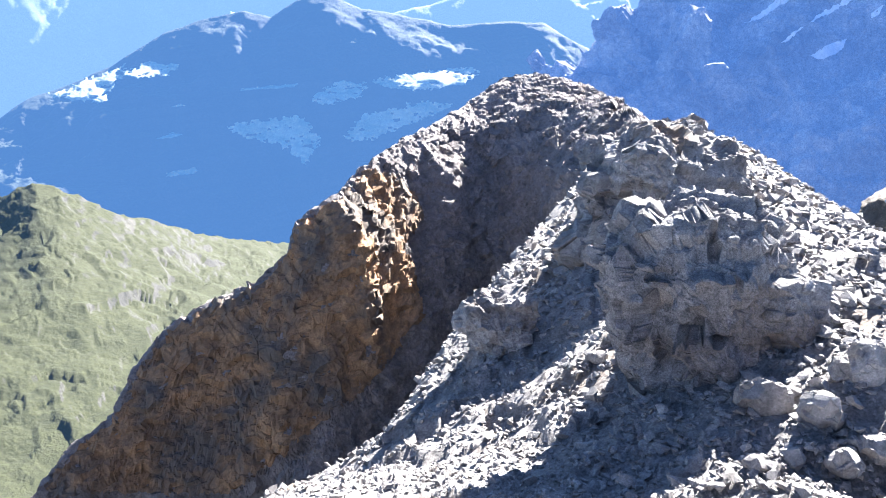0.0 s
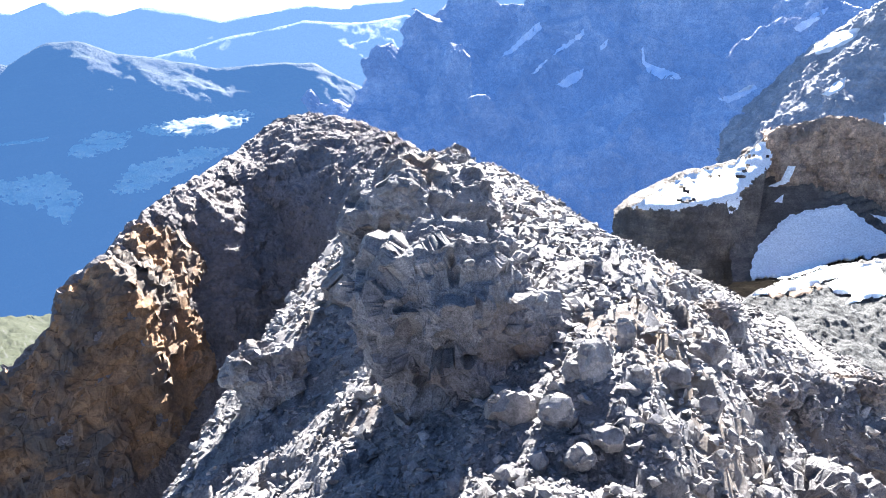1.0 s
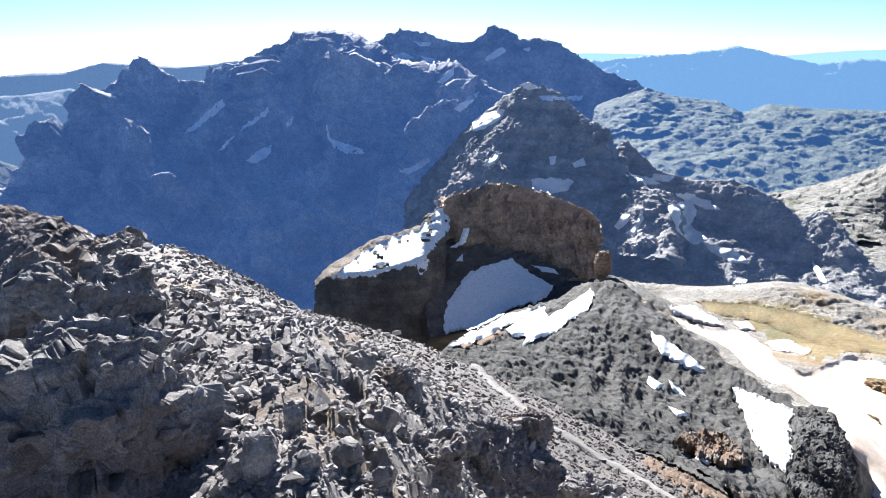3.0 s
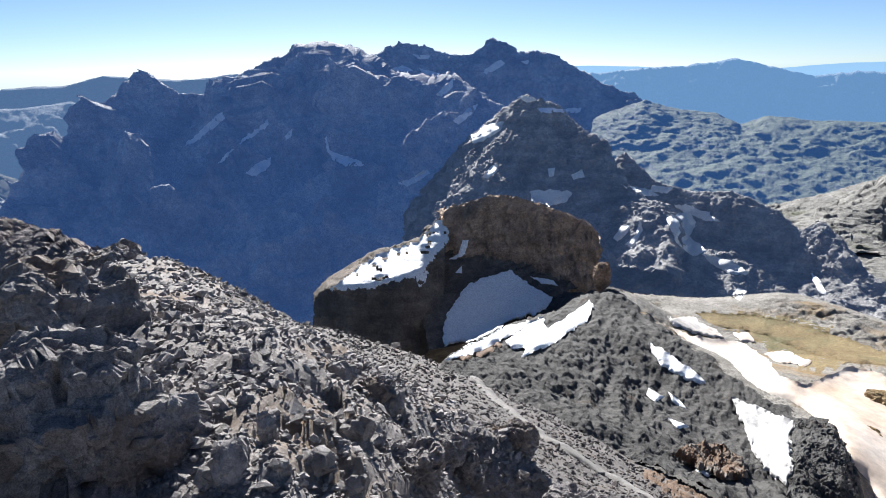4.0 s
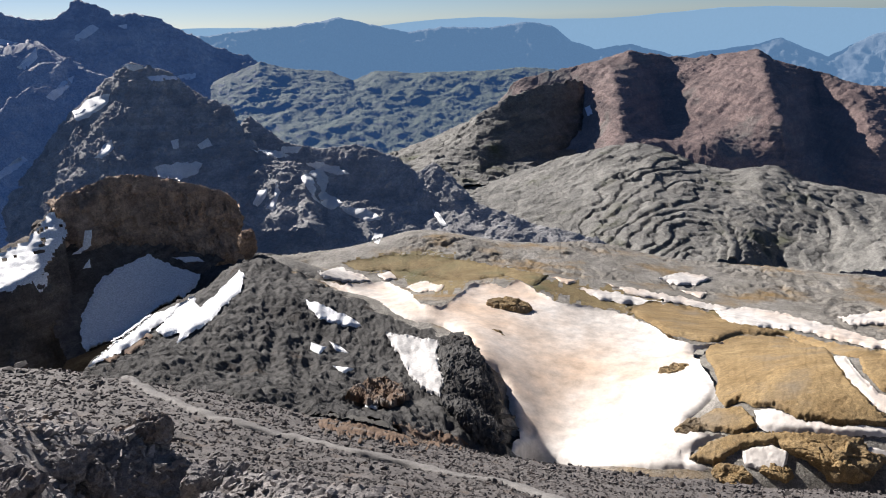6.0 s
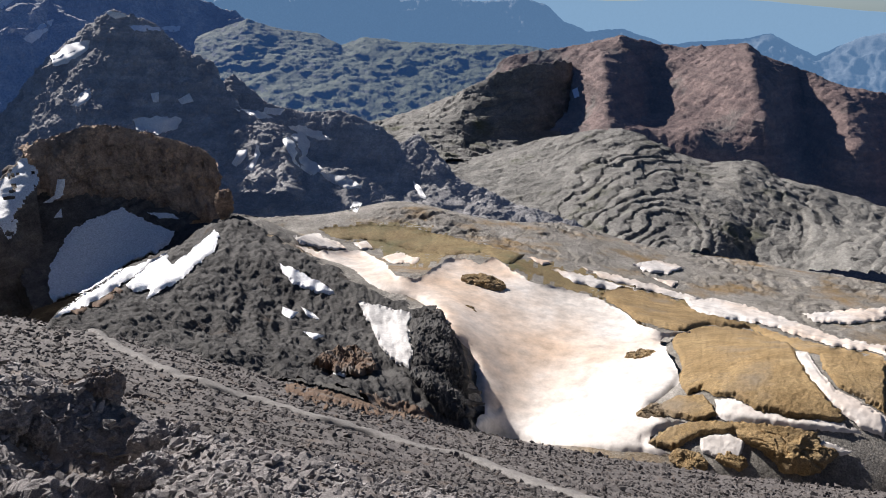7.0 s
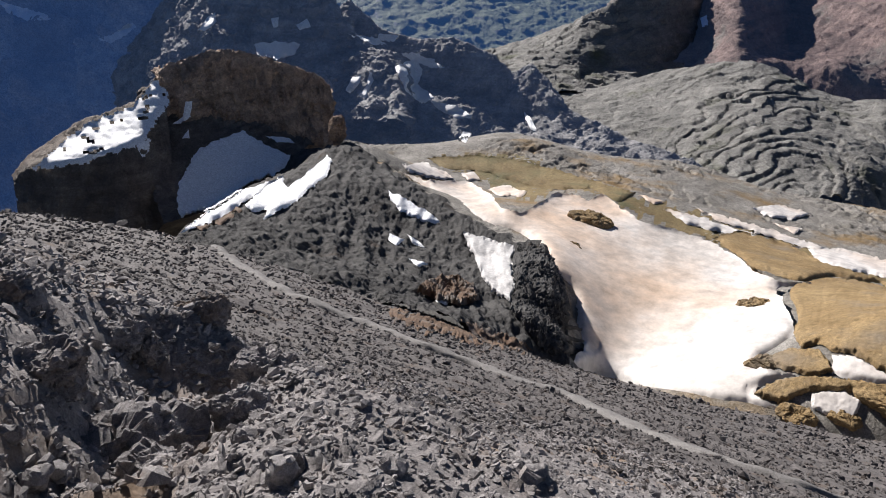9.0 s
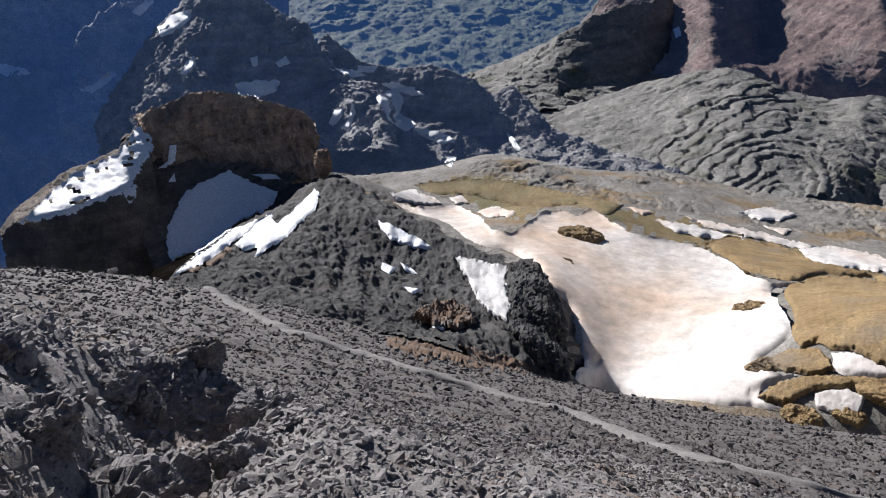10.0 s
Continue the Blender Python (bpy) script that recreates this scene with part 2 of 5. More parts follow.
def along(line, count):
    """A line sampled evenly by its bearing from the summit."""
    p = np.array(line, dtype=float)
    bearing = np.unwrap(np.arctan2(p[:, 0], p[:, 1]))
    order = np.argsort(bearing)
    u = np.linspace(bearing[order][0], bearing[order][-1], count)
    return np.stack([np.interp(u, bearing[order], p[order][:, k]) for k in range(3)], -1)


def loft(name, lines, mat, nu, nv, rough, size, back=0.35, beds=0.0, bed_height=20.0, bed_tilt=(0, 0), bed_centre=None, spurs=0.0, spur_count=6, octaves=6, seed=3, extend=0.0, block=0.0, block_size=10.0, steep=0.45, crack=0.0, wing=0.0, flute=0.0, flute_size=12.0, lean=0.0, even=0.75, wing_drop=0.35, bed_from=None, hard=False):
    """A mountainside drawn from its crest through its middle to its foot, with a back slope, broken up by ridged noise, beds and spurs."""
    ls = [along(l, nu) for l in lines]
    if extend:
        drop = ls[-1].copy()
        drop[:, :2] *= 1 - 0.25 * extend / np.linalg.norm(drop[:, :2], axis=1)[:, None]
        drop[:, 2] -= extend
        ls.append(drop)
    crest = ls[0]
    flat = np.hypot(crest[:, 0], crest[:, 1])
    out = crest[:, :2] / flat[:, None]
    depth = np.median(np.linalg.norm(ls[0] - ls[-1], axis=1)) * back
    behind = crest.copy()
    behind[:, :2] += out * depth
    behind[:, 2] -= depth * 0.75
    rows, t = [], np.linspace(0, 1, max(6, nv // 6), endpoint=False)
    for k in t:
        rows.append(behind * (1 - k) + crest * k)
    pts = len(ls)
    for k in np.linspace(0, pts - 1, nv):
        i = min(int(k), pts - 2)
        f = k - i
        rows.append(ls[i] * (1 - f) + ls[i + 1] * f)
    g = np.array(rows)
    if wing:
        # the ends turn away from the summit
        sides = []
        for e in (0, -1):
            steps_ = []
            for k in np.linspace(1, 0, 8, endpoint=False):
                side = g[:, e].copy()
                side[:, :2] += out[e] * wing * k
                side[:, 2] -= wing_drop * wing * k
                steps_.append(side)
            sides.append(steps_ if e == 0 else steps_[::-1])
        g = np.concatenate([np.stack(sides[0], 1), g, np.stack(sides[1], 1)], 1)
    r, c = g.shape[:2]
    du, dv = np.gradient(g, axis=1), np.gradient(g, axis=0)
    nrm = np.cross(dv, du)
    nrm /= np.linalg.norm(nrm, axis=2, keepdims=True) + 1e-9
    nrm *= np.sign((nrm * np.array([0, 0, 1.0])).sum(2, keepdims=True) + 1e-9)
    p = g.reshape(-1, 3)
    q = p * np.array([1.0, 1.0, steep])
    q[:, 0] += lean * p[:, 2]
    d = (fbm(q, size, octaves, 0.5, seed, ridged=True) * 0.5 + fbm(p, size * 0.25, 4, 0.55, seed + 9) * 0.3) * rough
    if block:
        which, joint = blocks(p, block_size, seed)
        d += block * 0.4 * which
    if flute:
        d += flute * (fbm(p * np.array([1.0, 1.0, 0.07]), flute_size, 4, 0.6, seed + 4, ridged=True) * 0.6)
    if spurs:
        u = np.tile(np.linspace(0, spur_count, c), r) + 0.16 * fbm(p, size * 2, 4, 0.5, seed + 5)
        v = np.repeat(np.clip((np.arange(r) - len(t)) / nv, 0, 1), c)
        saw = np.abs((u % 1.0) - 0.65) / 0.65
        d += spurs * (0.5 - saw) * np.sin(np.clip(v, 0, 1) * math.pi) ** 0.7
    if beds:
        h = (p[:, 2] + bed_tilt[0] * p[:, 0] + bed_tilt[1] * p[:, 1] + fbm(p, size, 4, 0.5, seed + 2) * bed_height * 0.8) / bed_height
        if bed_centre:
            # arched beds round an axis that runs away from the summit
            centre = np.array(bed_centre, dtype=float)
            axis = centre / np.linalg.norm(centre)
            off = p / np.linalg.norm(p, axis=1)[:, None] * np.linalg.norm(centre) - centre
            side = np.array([axis[1], -axis[0], 0.0])
            h = np.hypot(off @ side, 1.25 * off[:, 2] - 0.25 * (off @ side)) + fbm(p, size, 4, 0.5, seed + 2) * bed_height * 0.9
            h = (h + 0.35 * bed_height * np.sin(h / (2.7 * bed_height))) / bed_height
        f = h % 1.0
        if bed_centre:
            f = 1.0 - f
        none = np.zeros(len(p), dtype=np.int64)
        amount = beds * (0.55 + 0.45 * lattice(np.floor(h).astype(np.int64), none, none, seed))
        if bed_from is not None:
            amount = amount * np.clip((np.degrees(np.arctan2(p[:, 0], p[:, 1])) - bed_from) / 3.0, 0.08, 1)
        d += amount * (np.clip(f * 1.6, 0, 1) - 0.5)
    v = np.repeat(np.abs(np.arange(r) - len(t)) / nv, c)
    p = p + nrm.reshape(-1, 3) * (d * (0.25 + 0.75 * np.clip(v * 7, 0, 1)))[:, None]
    if block:
        n3 = nrm.reshape(-1, 3)
        p = facet(p, n3, block_size, seed + 60, even, 0.3, crack)
        p = facet(p, n3, block_size * 0.37, seed + 70, even, 0.3, crack)
    ob = mesh_object(name, p, grid_faces(r, c), mat, smooth=not hard)
    return ob


RANGE_FAR_CREST = [(-3009, 3608, 122), (-2612, 3905, 115), (-2422, 4028, 35), (-2220, 4142, 59), (-2027, 4240, -41), (-1786, 4347, -33), (-1662, 4396, 12), (-1591, 4422, -24), (-1492, 4457, -4), (-1296, 4518, -9), (-1243, 4533, 38), (-1111, 4567, 29), (-904, 4612, -23), (-734, 4642, 34), (-631, 4657, -42), (-512, 4672, -30), (-415, 4681, -63), (-238, 4694, -31), (-32, 4699, -71), (211, 4693, -135), (393, 4682, -116), (737, 4641, -75), (1002, 4591, -92), (990, 4593, -113), (1301, 4516, -83), (1511, 4451, -28), (1717, 4375, -49), (1897, 4300, -63), (2051, 4229, -55), (2176, 4166, -33), (2392, 4046, -9), (2663, 3873, -49), (2956, 3654, -90)]
RANGE_FAR_FOOT = [(-3104, 3086, -449), (-1981, 3897, -499), (-2036, 3873, -462), (-1655, 4032, -602), (-1005, 4225, -708), (1360, 4158, -466), (1875, 3950, -497), (2456, 3613, -524), (2737, 3404, -533)]
RANGE_MID_CREST = [(-1111, 4148, -223), (-937, 4187, -283), (-840, 4207, -293), (-703, 4238, -193), (-600, 4253, -202), (-434, 4270, -260), (-241, 4283, -293), (-28, 4292, -265), (194, 4290, -215), (352, 4281, -201), (643, 4249, -153), (896, 4202, -181), (1218, 4121, -154), (1439, 4050, -138), (1647, 3962, -283), (1047, 4167, -181), (1309, 4091, -191), (1560, 4004, -153)]
RANGE_MID_FOOT = [(-1037, 3379, -680), (-708, 3450, -745), (-308, 3493, -814), (180, 3485, -883), (925, 3345, -957), (808, 3454, -613), (1236, 3317, -657)]
VALLEY_HILL_CREST = [(-2374, 2178, -716), (-1854, 2669, -574), (-1717, 2773, -502), (-1604, 2851, -434), (-1471, 2927, -398), (-1328, 3001, -349), (-1125, 3093, -245), (-918, 3164, -183), (-803, 3196, -173), (-691, 3220, -212), (-538, 3253, -140), (-440, 3268, -135), (-299, 3280, -203), (-125, 3289, -237), (101, 3285, -294), (354, 3268, -292), (503, 3247, -306), (698, 3198, -422), (888, 3131, -547), (1181, 3014, -642)]
VALLEY_HILL_MIDDLE = [(-2197, 1993, -709), (-1509, 2584, -590), (-1077, 2813, -481), (-670, 2942, -448), (-302, 2997, -479), (317, 2977, -584), (819, 2840, -753), (1091, 2736, -790)]
VALLEY_HILL_FOOT = [(-2022, 1786, -751), (-1404, 2317, -707), (-1032, 2461, -847), (-669, 2524, -1011), (-325, 2565, -1075), (261, 2557, -1110), (734, 2467, -1102), (987, 2386, -1084)]
MASSIF_CREST = [(313, 2515, -582), (479, 2506, -501), (601, 2505, -352), (750, 2479, -227), (846, 2455, -130), (952, 2420, -6), (1043, 2381, -77), (1157, 2216, -68), (1225, 2180, -27), (1242, 2054, 43), (1303, 2015, 63), (1334, 1874, 40), (1390, 1833, 23), (1414, 1751, -20), (1427, 1609, -52), (1442, 1457, -35), (1443, 1306, -130)]
MASSIF_MIDDLE = [(291, 2382, -585), (688, 2345, -362), (963, 2256, -291), (1153, 1949, -264), (1303, 1735, -260), (1361, 1375, -227), (1364, 1231, -238)]
MASSIF_FOOT = [(218, 2038, -674), (513, 1963, -737), (738, 1875, -775), (909, 1609, -745), (1044, 1423, -728), (1133, 1143, -551), (1158, 1039, -448)]
MASSIF_BACK_CREST = [(2380, 3461, -18), (2485, 3386, 5), (2640, 3266, 78), (2739, 3181, 147), (2883, 3053, 106), (3000, 2940, 52), (3065, 2870, 103), (3118, 2811, 148), (3151, 2775, 126), (3235, 2678, 79), (3314, 2580, 87), (3392, 2478, 15), (3502, 2318, -99), (3600, 2158, -160), (3660, 2043, -275), (3742, 1879, -339), (3826, 1691, -388)]
MASSIF_BACK_MIDDLE = [(2249, 3296, -287), (2599, 3030, -263), (2917, 2725, -266), (3082, 2537, -267), (3332, 2186, -355), (3557, 1769, -477), (3636, 1589, -512)]
MASSIF_BACK_FOOT = [(1999, 2970, -713), (2322, 2722, -724), (2620, 2437, -726), (2773, 2262, -723), (3008, 1943, -711), (3221, 1574, -689), (3297, 1415, -677)]
CASQUE_CREST = [(1135, 1290, -333), (1184, 1225, -241), (1212, 1153, -159), (1206, 1048, -93), (1163, 947, -60), (1155, 874, -70), (1175, 846, -96), (1148, 793, -122), (1168, 760, -141), (1133, 711, -189), (1103, 654, -220), (1090, 566, -240)]
CASQUE_MIDDLE = [(1031, 1176, -342), (1052, 918, -203), (1092, 787, -203), (1049, 656, -243), (996, 516, -256)]
CASQUE_FOOT = [(919, 1055, -383), (939, 823, -285), (949, 684, -284), (914, 569, -312), (885, 455, -295)]
WALL_CREST = [(585, 603, -176), (591, 598, -166), (606, 581, -161), (625, 563, -153), (643, 552, -153), (666, 534, -164), (690, 513, -174), (718, 494, -187), (733, 485, -200), (739, 480, -223)]
WALL_MIDDLE = [(579, 597, -189), (594, 575, -182), (626, 546, -185), (672, 506, -204), (714, 477, -230), (726, 473, -242)]
WALL_FOOT_LINE = [(575, 589, -200), (582, 571, -207), (612, 542, -218), (657, 501, -236), (698, 471, -259), (712, 466, -266)]
WALL_FOOT_CREST = [(571, 591, -212), (576, 583, -213), (595, 563, -215), (619, 539, -226), (644, 515, -238), (674, 494, -253), (697, 484, -265), (711, 472, -274), (725, 455, -282)]
WALL_FOOT_MIDDLE = [(526, 549, -250), (533, 542, -251), (556, 528, -248), (581, 507, -249), (603, 482, -255), (629, 461, -257), (648, 450, -259), (666, 442, -262), (675, 424, -266)]
WALL_FOOT_FOOT = [(386, 409, -263), (393, 404, -259), (408, 391, -255), (426, 374, -252), (458, 368, -256), (492, 360, -254), (527, 366, -256), (581, 385, -252), (616, 386, -256)]
SHELF_CREST = [(466, 720, -275), (481, 705, -254), (501, 684, -237), (520, 663, -220), (539, 643, -213), (559, 622, -203), (580, 604, -176)]
SHELF_MIDDLE = [(429, 661, -260), (431, 635, -243), (443, 609, -239), (457, 587, -236), (473, 568, -235), (497, 558, -226), (550, 567, -202)]
SHELF_FOOT = [(419, 650, -278), (417, 620, -277), (425, 592, -280), (436, 568, -284), (447, 544, -292), (465, 529, -300), (491, 512, -312)]
SCREE_EDGE_LINE = [(149, 252, -105), (162, 235, -109), (172, 219, -113), (182, 203, -117), (187, 187, -120), (185, 190, -117), (179, 168, -113), (178, 152, -114), (181, 137, -116), (183, 122, -119), (185, 105, -124), (191, 86, -129), (198, 68, -138), (205, 50, -145), (213, 27, -152), (221, -7, -157), (227, -47, -160), (230, -85, -158), (231, -115, -156)]
BASIN_CREST = [(630, 396, -237), (695, 357, -252), (761, 331, -266), (815, 283, -260), (834, 206, -271), (845, 141, -281), (883, 72, -287), (899, -39, -309), (897, -146, -314), (878, -242, -310), (846, -337, -308), (827, -383, -306)]
BASIN_MIDDLE = [(520, 259, -218), (543, 195, -230), (562, 139, -225), (563, 93, -219), (555, 43, -227), (533, -28, -231), (516, -90, -228), (494, -144, -225), (469, -196, -216), (459, -222, -212)]
BASIN_FOOT = [(257, 48, -185), (250, 30, -183), (245, 15, -177), (240, -19, -172), (236, -49, -168), (235, -78, -166), (235, -109, -163), (235, -125, -162)]
ARETE = [(530, 330, -202), (451, 276, -187), (375, 229, -171), (310, 202, -156), (256, 184, -142), (214, 170, -127), (184, 164, -114), (172, 167, -109)]
LEFT_FLANK = [(319, 258, -161), (394, 291, -178), (471, 322, -191), (228, 202, -130), (201, 189, -121)]
SNOW_SHORE = [(495, 277, -200), (456, 231, -194), (420, 186, -188), (396, 160, -187), (379, 130, -186), (371, 111, -185), (364, 76, -189), (306, 60, -187), (273, 53, -185)]
FLANK = [(339, 174, -180), (316, 135, -178), (261, 92, -164), (338, 113, -186), (223, 128, -138), (221, 153, -136), (204, 94, -137), (342, 198, -174)]
RIB = [(359, 100, -181), (318, 81, -172), (280, 64, -167), (247, 53, -163)]
CONE_OUTLINE = [(42.9, -24.9), (44.2, -23.8), (46.0, -22.9), (48.3, -21.7), (50.9, -20.3), (53.5, -18.6), (55.1, -17.7), (58.0, -17.0), (60.6, -19.2), (63.0, -20.6), (65.9, -22.1), (67.8, -23.4), (70.8, -24.7), (73.1, -25.4), (76.1, -25.4), (77.2, -27.1), (78.2, -29.8), (78.9, -33.3), (78.9, -38), (60, -45), (42, -35)]
DARK_RIDGE_CREST = [(1227, 836, -220), (1230, 750, -171), (1212, 667, -220), (1223, 599, -232), (1224, 527, -222), (1219, 445, -245), (1208, 403, -269), (1203, 364, -250), (1177, 325, -272), (1130, 273, -303), (1091, 181, -322), (1047, 90, -329), (1027, 41, -335)]
DARK_RIDGE_MIDDLE = [(1149, 795, -308), (1144, 566, -301), (1153, 386, -315), (1098, 265, -328), (1011, 39, -336)]
DARK_RIDGE_FOOT = [(894, 633, -353), (978, 490, -358), (1045, 351, -363), (1007, 242, -344), (966, 37, -329)]
FOLD_HILL_CREST = [(1678, 662, -416), (1687, 480, -413), (1694, 378, -403), (1700, 280, -368), (1697, 197, -336), (1673, 77, -301), (1657, 13, -288), (1635, -38, -296), (1605, -115, -325), (1577, -185, -332), (1563, -227, -321), (1547, -269, -315), (1514, -311, -338), (1477, -377, -339), (1421, -483, -355), (1351, -599, -365), (1266, -714, -380)]
FOLD_HILL_MIDDLE = [(1444, 570, -391), (1474, 326, -399), (1489, 167, -362), (1464, 60, -327), (1438, -19, -314), (1420, -108, -330), (1403, -170, -333), (1389, -218, -320), (1381, -253, -328), (1358, -305, -338), (1302, -380, -355), (1283, -443, -352), (1156, -659, -373)]
FOLD_HILL_FOOT = [(1009, 398, -387), (1043, 226, -376), (1022, 28, -354), (990, -92, -344), (997, -131, -342), (1098, -204, -387), (1065, -276, -374), (963, -303, -330), (932, -337, -321), (818, -483, -320)]
FOLD_HILL_LOW = [(1164, 459, -358), (1232, 269, -394), (1239, 133, -375), (1232, 42, -352), (1215, -25, -339), (1199, -101, -346), (1183, -142, -352), (1269, -198, -346), (1257, -246, -357), (1241, -307, -365), (1143, -346, -342), (1110, -389, -330), (995, -576, -351)]
TERRACE_CREST = [(2212, 1081, -443), (2214, 873, -446), (2221, 754, -409), (2186, 627, -355), (2075, 491, -285), (2131, 401, -236), (2269, 320, -215), (2461, 233, -213), (2542, 216, -230)]
TERRACE_MIDDLE = [(1987, 972, -421), (1963, 774, -417), (1983, 673, -395), (1970, 564, -367), (1960, 457, -341), (2019, 390, -321), (2149, 304, -302), (2391, 216, -314), (2511, 203, -338)]
TERRACE_LOW = [(1806, 884, -406), (1776, 700, -401), (1810, 614, -392), (1820, 519, -386), (1853, 428, -392), (1907, 363, -397), (2036, 271, -396), (2287, 197, -408), (2436, 186, -433)]
TERRACE_FOOT = [(1481, 728, -415), (1556, 614, -407), (1610, 457, -404), (1703, 321, -412), (1895, 217, -413), (2053, 151, -423)]
RED_MOUNTAIN_CREST = [(2824, 576, -337), (2746, 498, -249), (2719, 430, -222), (2683, 258, -188), (2645, 118, -151), (2598, 64, -129), (2636, -57, -157), (2633, -133, -162), (2581, -291, -145), (2536, -336, -133), (2467, -384, -168), (2424, -497, -195), (2371, -620, -237), (2323, -711, -243), (2213, -895, -268), (2101, -1084, -293)]
RED_MOUNTAIN_MIDDLE = [(2633, 492, -353), (2597, 232, -271), (2289, 92, -223), (2588, -52, -262), (2361, -201, -238), (2129, -320, -198), (2430, -511, -304), (2236, -555, -289), (2169, -580, -277), (2358, -773, -324), (2014, -833, -313), (1967, -1038, -354)]
RED_MOUNTAIN_LOW = [(2332, 390, -422), (2445, 207, -368), (2060, 64, -294), (2414, -68, -362), (2148, -200, -327), (1913, -327, -287), (2242, -515, -384), (1993, -528, -353), (1943, -565, -340), (2169, -752, -413), (1813, -770, -358), (1729, -934, -383)]
RED_MOUNTAIN_FOOT = [(2076, 342, -448), (2107, 170, -401), (1890, 43, -343), (2019, -64, -357), (1922, -187, -344), (1911, -346, -394), (1991, -495, -459), (1853, -541, -447), (1875, -680, -481), (1692, -747, -444), (1614, -900, -449)]
BLUE_HILLS_CREST = [(3066, 2055, -263), (3197, 1857, -172), (3276, 1708, -220), (3351, 1553, -234), (3394, 1447, -290), (3441, 1339, -245), (3499, 1177, -264), (3542, 1040, -264), (3579, 904, -267), (3617, 741, -265), (3651, 553, -255), (3672, 367, -287), (3686, 110, -318)]
BLUE_HILLS_MIDDLE = [(2628, 1783, -396), (2885, 1345, -341), (3016, 1016, -345), (3115, 634, -381), (3168, 79, -457)]
BLUE_HILLS_FOOT = [(2106, 1449, -481), (2314, 1090, -468), (2421, 820, -481), (2505, 505, -487), (2548, 52, -521)]
RANGE_SOUTH_CREST = [(3757, 2824, -77), (3881, 2651, -55), (4036, 2410, -35), (4090, 2316, -27), (4177, 2157, -15), (4302, 1895, 22), (4397, 1663, -41), (4457, 1494, -84), (4520, 1289, -60), (4589, 1017, -73), (4646, 715, -47), (4664, 581, -87), (4674, 478, -180), (4686, 313, -222), (4696, 94, -204), (4690, -156, -282), (4663, -556, -233), (4639, -741, -191), (4585, -997, -298), (4547, -1184, -190), (4461, -1483, -98), (4402, -1652, -59)]
RANGE_SOUTH_FOOT = [(3401, 2605, -385), (3708, 2138, -421), (3996, 1525, -456), (4175, 917, -478), (4253, 416, -489), (4270, -166, -492), (4169, -940, -494), (3977, -1575, -453)]
GREEN_SLOPE_CREST = [(-935, 858, -282), (-763, 1007, -307), (-688, 1001, -296), (-637, 977, -282), (-574, 961, -263), (-550, 972, -273), (-520, 981, -300), (-488, 990, -323), (-477, 1093, -375), (-455, 1194, -436), (-423, 1344, -515), (-370, 1449, -570), (-250, 1557, -634)]
GREEN_SLOPE_MIDDLE = [(-578, 491, -255), (-431, 596, -315), (-368, 625, -337), (-308, 753, -384), (-167, 971, -490)]
GREEN_SLOPE_FOOT = [(-396, 292, -267), (-294, 345, -329), (-251, 360, -348), (-204, 433, -362), (-125, 655, -443)]
HUMP_CREST = [(-50.9, 64.3, -57.2), (-45.9, 69.3, -51.9), (-41, 71.5, -49.3), (-38.7, 74.5, -44.5), (-35.3, 76.9, -40.9), (-28.9, 78.7, -37.9), (-23.1, 79.2, -36), (-18.9, 79.7, -32.1), (-18.1, 81, -29.3), (-12.8, 84.9, -27), (-10.2, 90, -25.1), (-5.8, 96.9, -24), (0.8, 107.5, -23.3), (5.9, 117.7, -22.7), (12.5, 125.7, -20.4), (18.4, 125.1, -19.9), (24.4, 119.8, -21), (27.7, 106.4, -21.2), (26.7, 85.7, -20.2)]
HUMP_MIDDLE = [(-42.8, 65.3, -63.3), (-37.8, 68.2, -57.5), (-33.5, 72.1, -54.0), (-29.6, 73.3, -50.1), (-25.6, 74.1, -46.1), (-21.5, 74.5, -41.7), (-17.3, 75.7, -39.4), (-14.2, 78.3, -34.0), (-11.7, 80.6, -30.5), (-8.2, 85.6, -32.0), (-3.2, 91.0, -34.2), (0.9, 95.2, -31.8), (4.6, 100.7, -29.4), (7.4, 103.7, -28.3), (11.5, 109.0, -24.4), (16.7, 107.8, -23.2), (21.1, 103.2, -23.0), (23.6, 93.0, -21.8), (23.6, 79.8, -20.2)]
HUMP_FOOT = [(-35.0, 63.1, -65.2), (-29.8, 67.2, -60.7), (-24.4, 68.6, -55.4), (-19.2, 69.0, -51.1), (-14.5, 71.4, -49.8), (-11.2, 73.8, -49.3), (-7.8, 78.3, -48.3), (-5.4, 80.5, -46.3), (-2.4, 83.3, -45.5), (0.8, 85.9, -43.7), (4.3, 90.2, -42.3), (7.7, 92.0, -39.8), (11.0, 91.1, -37.0), (13.0, 89.2, -33.9), (14.9, 86.0, -30.6), (16.5, 83.1, -27.3), (17.6, 78.6, -24.6), (18.6, 72.9, -21.8), (19.0, 65.7, -18.8)]
SPUR_CREST = [(1235, 1749, -410), (1346, 1630, -262), (1387, 1517, -146), (1399, 1430, -37), (1416, 1413, -22), (1437, 1361, -86), (1473, 1290, -99), (1521, 1211, -160)]
SPUR_MIDDLE = [(1163, 1660, -470), (1337, 1378, -198), (1403, 1233, -219), (1451, 1156, -242)]
SPUR_FOOT = [(1039, 1500, -530), (1193, 1248, -433), (1268, 1122, -401), (1318, 1053, -387)]

FOLD_CENTRE = (1342, -97, -459)

